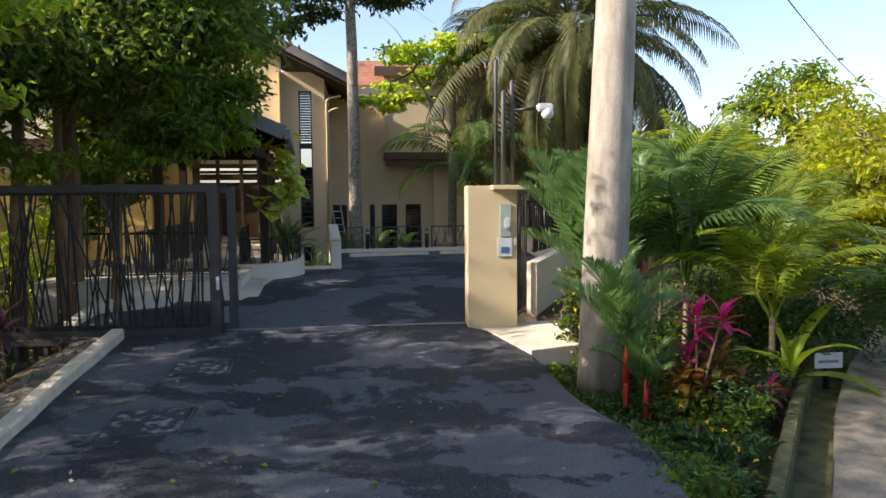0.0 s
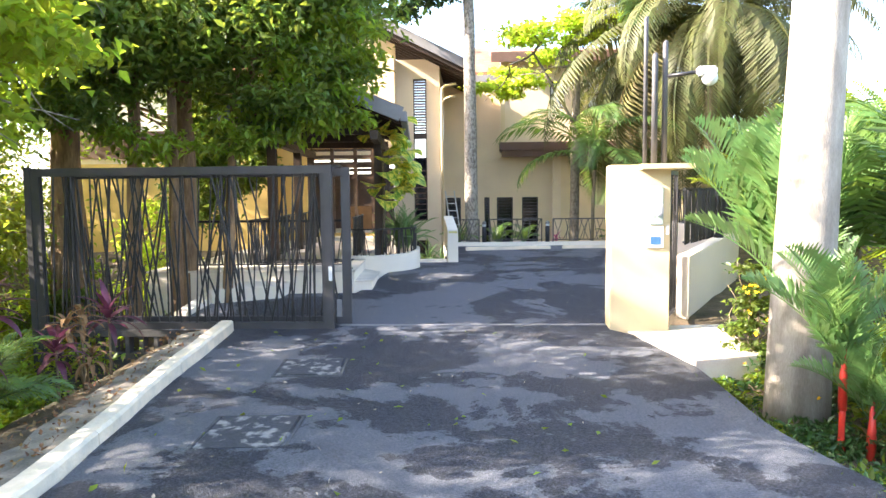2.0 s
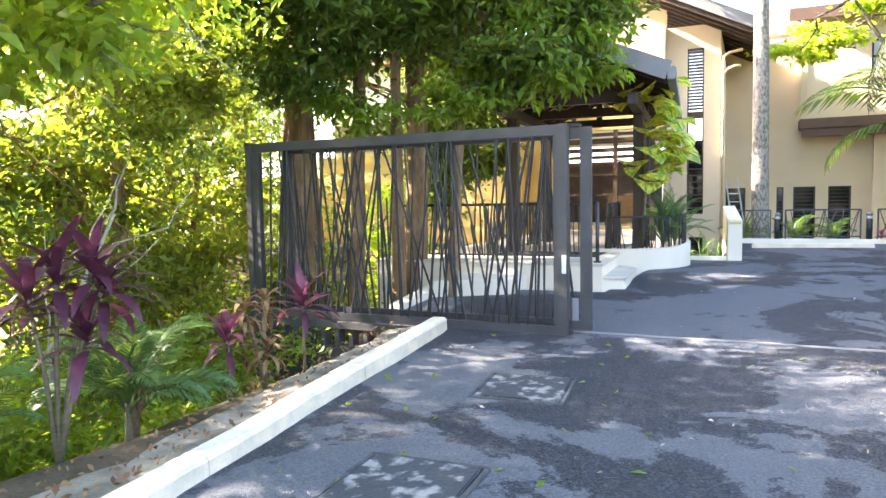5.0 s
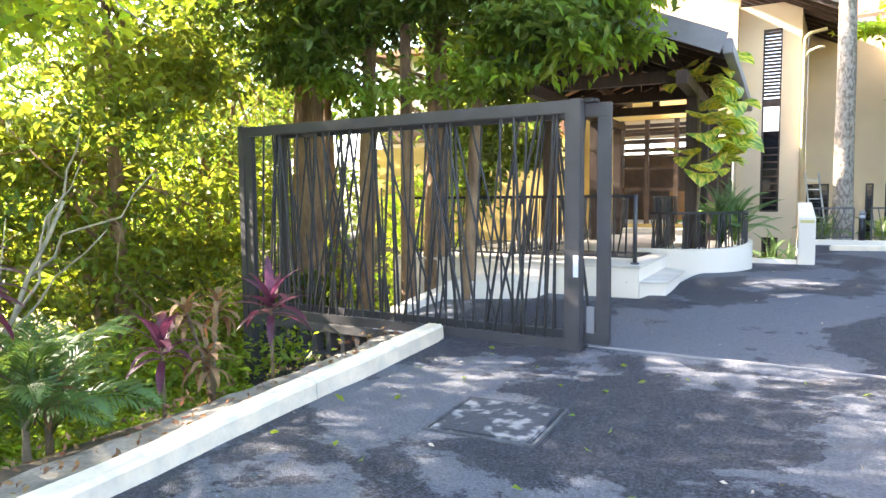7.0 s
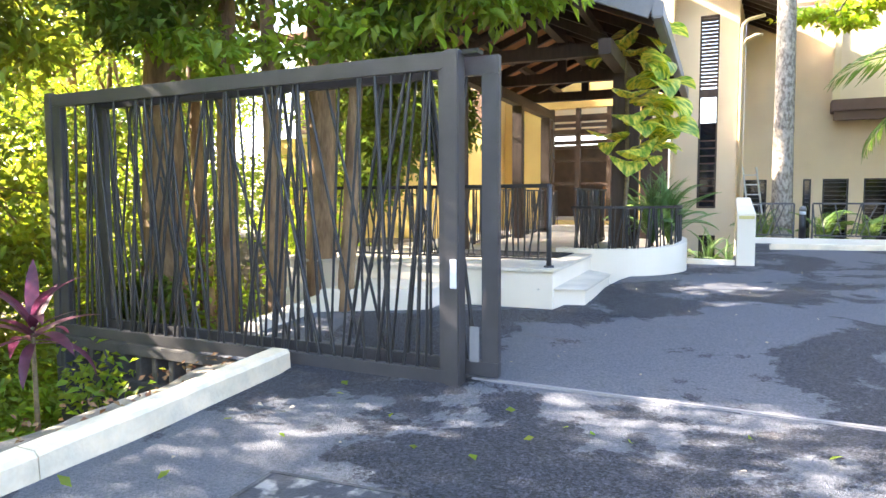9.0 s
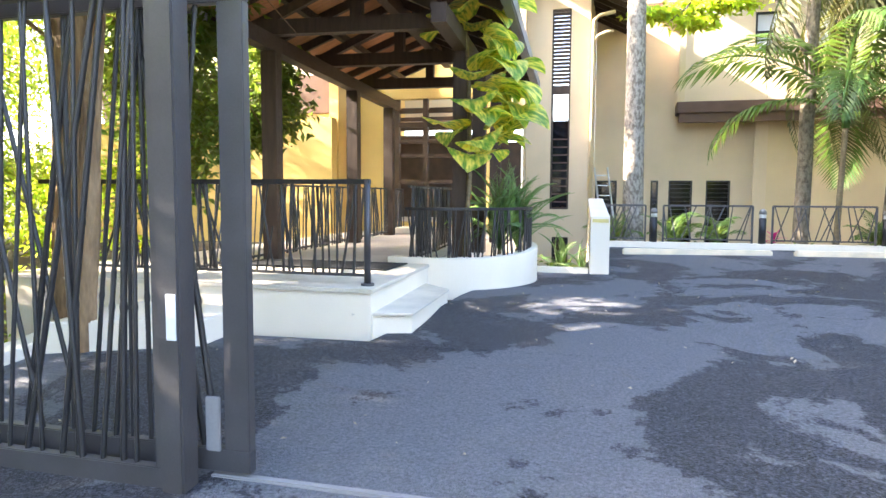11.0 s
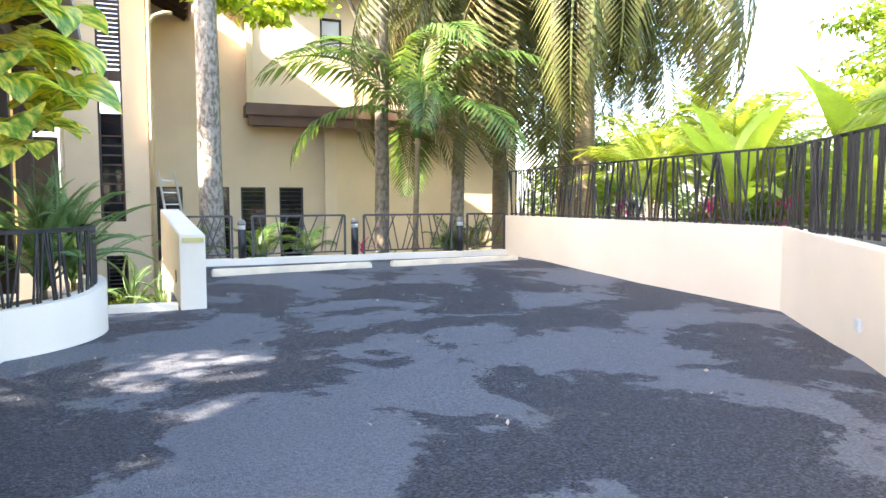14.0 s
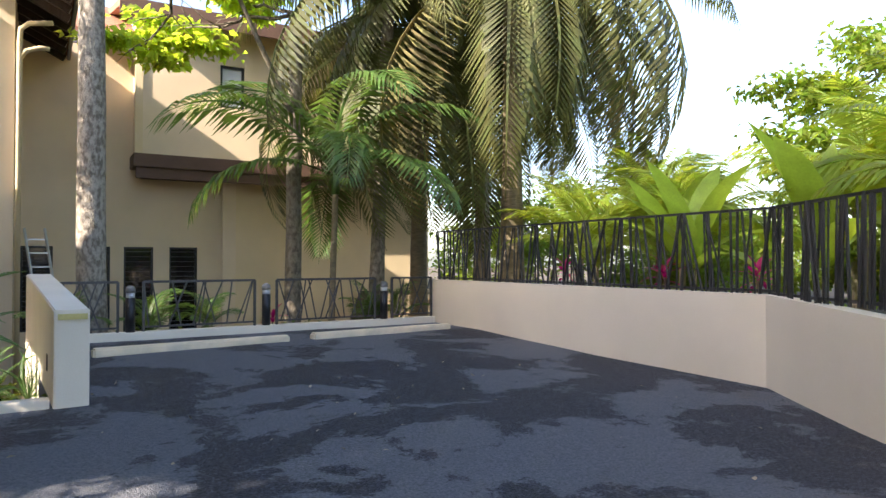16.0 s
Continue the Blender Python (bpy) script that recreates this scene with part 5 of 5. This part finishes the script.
# ---- utility pole and cables ----
pole = thing("utility_pole", "weathered round concrete utility pole", "utility pole", at=(4.56, 9.2, -0.8))
part("shaft", tubebm([(0, 0, 0), (0.02, 0, 1.2), (0.07, 0, 3.0), (0.14, 0.0, 5.0), (0.3, 0, 9.5)], [0.345, 0.325, 0.30, 0.275, 0.22], 20), POLE, pole)
for k, (a, b) in enumerate((((4.6, 9, 8.4), (40, 30, 9.5)), ((4.6, 9, 7.6), (36, 40, 7.5)), ((4.55, 9, 8.0), (60, 24, 12)))):
    a, b = Vector(a), Vector(b)
    pts = [a.lerp(b, i / 12) - Vector((0, 0, 1.2 * math.sin(math.pi * i / 12))) for i in range(13)]
    tagged(obj_from_bm("overhead_cable", tubebm(pts, 0.014, 5), BLACK), "thin black overhead cable", "cable", "overhead cables")

# ---- verge beside the drive ----
for k, (x, y, h, s, sd) in enumerate(((4.52, 8.2, 0.5, 0.85, 1), (4.72, 8.05, 0.02, 0.6, 9), (4.82, 10.4, 1.25, 1.4, 2), (5.02, 10.2, 0.8, 1.2, 3), (5.5, 11.6, 1.6, 1.3, 5), (5.7, 10.6, 1.5, 1.3, 7))):
    palm("sealing_wax_palm", "lipstick palm with red crownshaft and bluish fronds", (x, y, ground_z(x, y) - 0.05), h, 0.035, 10, FR_BLUE, s, bark=REDSHAFT if k in (0, 2, 3) else PALMBARK, shaft=REDSHAFT, seed=sd, tilts=(0.1, 0.85))
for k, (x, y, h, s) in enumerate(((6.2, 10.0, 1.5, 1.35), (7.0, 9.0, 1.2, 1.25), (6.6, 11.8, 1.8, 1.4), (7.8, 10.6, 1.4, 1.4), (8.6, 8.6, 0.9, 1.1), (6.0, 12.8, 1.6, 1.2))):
    # every other clump takes the frond with sunlight in its colour
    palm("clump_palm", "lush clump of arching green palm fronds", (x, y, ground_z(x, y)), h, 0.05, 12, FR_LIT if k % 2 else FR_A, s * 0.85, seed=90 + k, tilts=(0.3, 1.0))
for k, (x, y, h, m, s, hd) in enumerate(((5.35, 8.0, 0.75, BL_CROTON, 1.15, 10), (5.3, 7.85, 1.35, BL_PINK, 0.95, 3), (5.55, 8.15, 1.1, BL_CORDY, 0.8, 4), (6.5, 8.2, 0.5, BL_CORDY, 0.8, 4), (6.4, 8.1, 0.6, BL_PINK, 0.6, 3), (4.65, 7.25, 0.12, BL_CORDY, 0.5, 3), (5.9, 8.6, 0.45, BL_CROTON, 0.9, 5))):
    rosette("croton_shrub" if m is BL_CROTON else "cordyline_shrub", "variegated orange and green croton" if m is BL_CROTON else "red-leaved cordyline in the verge bed", (x, y, ground_z(x, y)), h, 12, m, s, seed=110 + k, heads=hd)
rosette("heliconia", "heliconia with long paddle leaves", (7.3, 9.0, ground_z(7.3, 9.0)), 0.5, 7, BL_BANANA, 0.75, seed=131, category="plant", up=0.35, spread=1.3)
shr = []
for k in range(130):
    y = 5.2 + 7.0 * rng.random()
    x = 3.8 + (0.08 + 0.97 * rng.random()) * min(3.6, max(0.35, 0.75 * (y - 5.0) + 0.1))
    h = 0.10 + 0.32 * smooth01((x - 4.3) / 1.5)
    shr.append((x, y, ground_z(x, y) + h * 0.5, 0.26 + 0.2 * rng.random(), 0.26 + 0.2 * rng.random(), h, 230))
shr += [(6.6 + 1.6 * rng.random(), 9.0 + 4.0 * rng.random(), ground_z(7, 10) + 0.7, 0.7, 0.6, 0.6, 520) for k in range(12)] + [(8.8 + 1.5 * rng.random(), 10 + 6 * rng.random(), 0.2, 1.0, 0.9, 0.8, 700) for k in range(12)]
tagged(leaf_mesh("verge_groundcover", blob_points(shr[::2]), 0.085, LEAF_LIT, None, 0.1, 0.55), "mixed green groundcover along the verge", "groundcover", kind="stuff")
tagged(leaf_mesh("verge_herbs", blob_points(shr[1::2]), 0.11, LEAF_DEEP, None, -0.2, 0.35), "dark green herbs along the verge", "groundcover", kind="stuff")
gp = np.array([(3.78 + 0.5 * rng.random(), y, 0) for y in rng.uniform(4.8, 10.2, 500)])
gp[:, 2] = [ground_z(a, b) + 0.02 for a, b, c in gp]
tagged(leaf_mesh("verge_grass", gp, 0.16, GRASS, None, -1.6, 0.09), "thin grass blades at the asphalt edge", "grass", kind="stuff")
creeper = thing("flowering_creeper", "green creeper with yellow flowers beside the landing", "creeper", at=(4.9, 11.2, ground_z(4.9, 11.2)))
bm = bmesh.new()
for k in range(7):
    limb(bm, (0.25 * math.sin(k * 2.1), 0.3 * math.cos(k * 1.3), 0), (0.3 * math.sin(k * 1.7), 0.35 * math.cos(k * 2.3), 0.9 + 0.12 * k), 0.014, 0.006, 0.15, 6, 5)
part("stem", bm, PALMBARK, creeper)
leaf_mesh("foliage", blob_points([(0, 0, 0.3 + 0.28 * i, 0.34, 0.34, 0.2, 260) for i in range(5)]), 0.10, LEAF, creeper, 0.3, 0.6)
for p in rng.uniform((-0.35, -0.4, 0.2), (0.1, 0.1, 1.5), (14, 3)):
    leaf_mesh("flower", np.repeat(p[None], 6, axis=0), 0.05, YELLOW, creeper, 0.0, 0.8, "small yellow flower")
tube_bit = thing("plastic_tube", "short bright blue plastic tube on the verge", "tube", at=(4.68, 6.6, ground_z(4.68, 6.6) + 0.08), rz=-25)
part("tube_body", tubebm([(-0.09, 0, 0), (0.09, 0, 0.02)], 0.03, 10), mat("cyan_plastic", (0.05, 0.36, 0.55), 0.4), tube_bit)
fl = np.array([(4.55 + 0.9 * rng.random(), 5.8 + 5.5 * rng.random(), 0.0) for k in range(22)])
fl[:, 2] = [ground_z(a, b) + 0.3 + 0.15 * rng.random() for a, b, c in fl]
tagged(leaf_mesh("yellow_flowers", np.repeat(fl, 5, axis=0), 0.036, YELLOW, None, 0.0, 0.8), "small yellow daisy flowers in the verge", "flowers", kind="stuff")

# lower public road beside the verge
road = thing("side_road", "cracked grey concrete side road with a mossy drain", "road", kind="structure")
random.seed(8)
D, N = Vector((0.603, 0.797)), Vector((0.797, -0.603))


def road_pt(s, n):
    p = Vector((4.35, 5.0)) + D * s + N * n
    return (p.x + 0.05 * max(0, s - 3) ** 2 * 0.4, p.y)


for i in range(9):
    for j in range(3):
        s0, n0 = -2.0 + 1.45 * i + 0.3 * j, 0.5 + 1.15 * j
        c = [road_pt(s0 + random.uniform(-0.02, 0.02), n0), road_pt(s0 + 1.43, n0 + random.uniform(-0.02, 0.02)), road_pt(s0 + 1.43, n0 + 1.13), road_pt(s0, n0 + 1.13)]
        part("road_slab", prism(bmesh.new(), c, -1.5, -0.62 + 0.012 * j + random.uniform(-0.008, 0.008), bevel=0.015), CONCRETE, road)
MOSS = mat("mossy_concrete", (0.13, 0.13, 0.055), 0.9, 0.3, 4, 0.6, 30, second=(0.04, 0.045, 0.02))
for s0 in range(-2, 10):
    part("drain_side", prism(bmesh.new(), [road_pt(s0, 0.0), road_pt(s0 + 0.99, 0.0), road_pt(s0 + 0.99, 0.16), road_pt(s0, 0.16)], -1.5, -0.50 + random.uniform(-0.03, 0.02), bevel=0.02), MOSS, road)
    part("drain_bed", prism(bmesh.new(), [road_pt(s0, 0.16), road_pt(s0 + 0.99, 0.16), road_pt(s0 + 0.99, 0.5), road_pt(s0, 0.5)], -1.5, -0.80), MOSS, road)
board = thing("roadside_sign", "small white sign on a short dark post", "sign", at=(8.0, 9.2, ground_z(8.0, 9.2)))
part("post", boxbm(-0.03, -0.03, -0.2, 0.03, 0.03, 0.5), BLACK, board)
part("panel", boxbm(-0.22, -0.05, 0.45, 0.22, -0.03, 0.68, bevel=0.004), GREY_PLASTIC, board)
part("text_bar", boxbm(-0.17, -0.056, 0.53, 0.15, -0.051, 0.57), FASCIA, board)

# ---- planting left of the kerb ----
for k, (x, y, h, m, s, hd, lb) in enumerate(((-4.05, 7.6, 1.15, BL_CORDY, 0.95, 5, "purple-leaved cordyline on thin stems"), (-4.35, 6.3, 0.75, BL_PINK, 0.9, 2, "magenta-leaved cordyline beside the kerb"), (-4.3, 11.1, 0.55, BL_CORDY, 1.05, 1, "dark red cordyline before the fence"), (-4.15, 9.6, 0.3, BL_CORDY, 0.85, 1, "small dark red cordyline on the bank"), (-4.1, 10.1, 0.55, BL_DRY, 0.9, 3, "half-dry plant with curled brown leaves"), (-4.6, 8.8, 0.3, BL_DRY, 0.8, 2, "half-dry plant with brown leaves"))):
    z = max(ground_z(x, y), -0.9)
    rosette("cordyline_plant" if m is not BL_DRY else "withered_plant", lb, (x, y, ground_z(x, y)), h + (z - ground_z(x, y)) + 0.35, 20, m, s, seed=150 + k, heads=hd)
for k, (x, y, s) in enumerate(((-4.35, 8.5, 1.0), (-4.75, 8.9, 1.1), (-5.2, 7.0, 1.1), (-4.3, 6.9, 0.9))):
    palm("young_palm", "young palm with narrow green fronds", (x, y, ground_z(x, y)), 0.35, 0.03, 10, FR_SMALL, s, seed=170 + k, tilts=(0.0, 0.8))
und = [(-4.6 - 0.8 * rng.random() * k % 3, 5 + 0.35 * k, -1.0 - 0.02 * k, 0.7, 0.6, 0.45, 420) for k in range(24)] + [(-7.5 - 1.5 * math.sin(k), 6 + 0.6 * k, -1.4, 1.2, 1.0, 1.0, 900) for k in range(18)]
tagged(leaf_mesh("undergrowth", blob_points(und), 0.13, LEAF_LIT, None, 0.2, 0.5), "loose green undergrowth on the bank", "undergrowth", kind="stuff")

for k, (x, y, r, h, m) in enumerate(((-6.9, 14.2, 0.6, 1.7, LEAF), (-7.8, 15.6, 0.9, 2.6, LEAF_LIT), (-6.9, 17.8, 0.8, 3.0, LEAF_SUN))):
    zb = ground_z(x, y)
    bl = [(0.45 * r * math.cos(i * 2.4), 0.45 * r * math.sin(i * 2.4), h * (0.25 + 0.15 * i), r * 0.75, r * 0.75, h * 0.17, 420) for i in range(6)]
    tree("garden_shrub", "leafy green garden shrub behind the fence", (x, y, zb - 0.1), [((0, 0, 0), (0.05, 0.05, h * 0.6), 0.035, 0.015), ((0.08, 0.05, 0), (-0.2, 0.15, h * 0.7), 0.025, 0.012)], bl, m, 0.15, BARK_SHADED, wide=0.45, category="shrub")

# ---- climber and pots at the porch ----
pv = thing("pothos_vine", "giant yellow-green pothos climbing a timber post", "vine", at=(-1.40, 19.0, 0.24))
part("stem", tubebm([(0.05, -0.05, 0), (0.12, -0.02, 1.2), (0.1, 0.0, 2.4), (0.05, -0.05, 3.3)], [0.03, 0.035, 0.03, 0.02], 8), PALMBARK, pv)
BL_POTHOS = [blade_mesh("leaf", 0.56, 0.52, a, POTHOS, 8) for a in (0.7, 1.3, 1.9)]
rd = random.Random(77)
for k in range(46):
    u = rd.random()
    ob = new("leaf", rd.choice(BL_POTHOS))
    ob.parent = pv
    az = rd.uniform(-1.9, 1.3)
    ob.matrix_basis = Matrix.Translation((0.1 + math.cos(az) * rd.uniform(0.1, 0.55), math.sin(az) * rd.uniform(0.1, 0.45), 1.45 + 2.15 * u)) @ Matrix.Rotation(az, 4, "Z") @ Matrix.Rotation(rd.uniform(0.2, 1.15), 4, "Y") @ Matrix.Rotation(rd.uniform(-0.5, 0.5), 4, "X") @ Matrix.Scale(rd.uniform(0.75, 1.3), 4)
for k, (x, y, s) in enumerate(((-1.03, 19.95, 1.05), (-0.83, 20.45, 1.0), (-1.48, 19.6, 0.4), (0.05, 22.5, 0.55), (-0.4, 23.0, 0.7))):
    palm("planter_palm", "small feathery palm in the planter", (x, y, 0.21 if k < 3 else -0.5), 0.25, 0.03, 24 if k < 3 else 10, FR_FERN, s * 1.15, seed=190 + k, tilts=(0.0, 0.95))
gar = [(-2.2 + 0.35 * k, 22.2 + 1.2 * math.sin(k * 1.7), -0.5, 0.4, 0.4, 0.35, 260) for k in range(7)] + [(1.0 + 0.55 * k, 26.8 + 0.5 * math.sin(k), -0.45, 0.4, 0.4, 0.45, 220) for k in range(12)]
tagged(leaf_mesh("court_shrubs", blob_points(gar), 0.16, LEAF, None, 0.1, 0.45), "low green shrubs in the sunken garden court", "shrubs", kind="stuff")
rosette("pink_cordyline", "pink and cream cordyline in the garden court", (4.05, 26.6, -0.4), 0.6, 14, BL_PINK, 0.85, seed=201)
for k, x in enumerate((1.9, 2.9, 0.55, 6.2, 6.9)):
    palm("fern_palm", "small palm in the sunken garden court", (x, 26.9, -0.9), 0.9, 0.03, 8, FR_SMALL, 1.0, seed=210 + k, tilts=(0.0, 0.8))

# ---- hatch covers and litter on the drive ----
HATCH_RIM = mat("worn_rim_concrete", (0.10, 0.10, 0.10), 0.85, 0.25, 6, 0.5, 40)
for x, y, rz, w, d, lb in ((-1.20, 10.44, 5, 0.80, 0.82, "square concrete hatch cover chipped to pale patches"), (-1.20, 7.88, 3, 0.80, 0.88, "square asphalt-smeared hatch cover in the drive")):
    t = thing("hatch_cover", lb, "hatch cover", at=(x, y, drive_z(x, y)), rz=rz)
    part("lid", boxbm(-w / 2, -d / 2, -0.05, w / 2, d / 2, 0.022, bevel=0.012), mat("hatch_concrete", (0.27, 0.255, 0.235), 0.85, 0.25, 7.0, 0.6, 30, second=(0.05, 0.051, 0.056), lo=0.52, hi=0.64), t)
    for x0, y0, x1, y1 in ((-w / 2 - 0.05, -d / 2 - 0.05, w / 2 + 0.05, -d / 2 - 0.012), (-w / 2 - 0.05, d / 2 + 0.012, w / 2 + 0.05, d / 2 + 0.05), (-w / 2 - 0.05, -d / 2 - 0.01, -w / 2 - 0.012, d / 2 + 0.01), (w / 2 + 0.012, -d / 2 - 0.01, w / 2 + 0.05, d / 2 + 0.01)):
        part("rim", boxbm(x0, y0, -0.05, x1, y1, 0.014, bevel=0.006), HATCH_RIM, t)
lit = np.array([(rng.uniform(-2.8, 3.4), rng.uniform(5.0, 12.5), 0) for k in range(130)] + [(rng.uniform(-3, 6), rng.uniform(13.3, 22), 0) for k in range(90)])
lit = lit[(lit[:, 0] < 3 + np.maximum(0, lit[:, 1] - 13) * 0.6)]
lit[:, 2] = [drive_z(a, b) + 0.022 for a, b, c in lit]
tagged(leaf_mesh("fallen_leaves", lit[: len(lit) // 3], 0.10, LEAF_LIT, None, 0.0, 0.5, fold=0.06), "scattered fallen green leaves on the asphalt", "fallen leaves", kind="stuff")
tagged(leaf_mesh("dry_litter", lit[len(lit) // 3:], 0.05, mat("pale_litter", (0.5, 0.42, 0.3), 0.8, 0.2), None, 0.0, 0.5, fold=0.06), "scattered pale dry leaf litter on the asphalt", "leaf litter", kind="stuff")

lg = np.array([(lerp_table(y, KERB_LINE) - rng.uniform(0.1, 0.75), y, drive_z(0, y) + 0.06) for y in rng.uniform(4.5, 12.6, 420)])
tagged(leaf_mesh("ledge_litter", lg, 0.07, DRYLEAF, None, 0.0, 0.5, fold=0.08), "dry brown leaves on the concrete ledge", "leaf litter", kind="stuff")
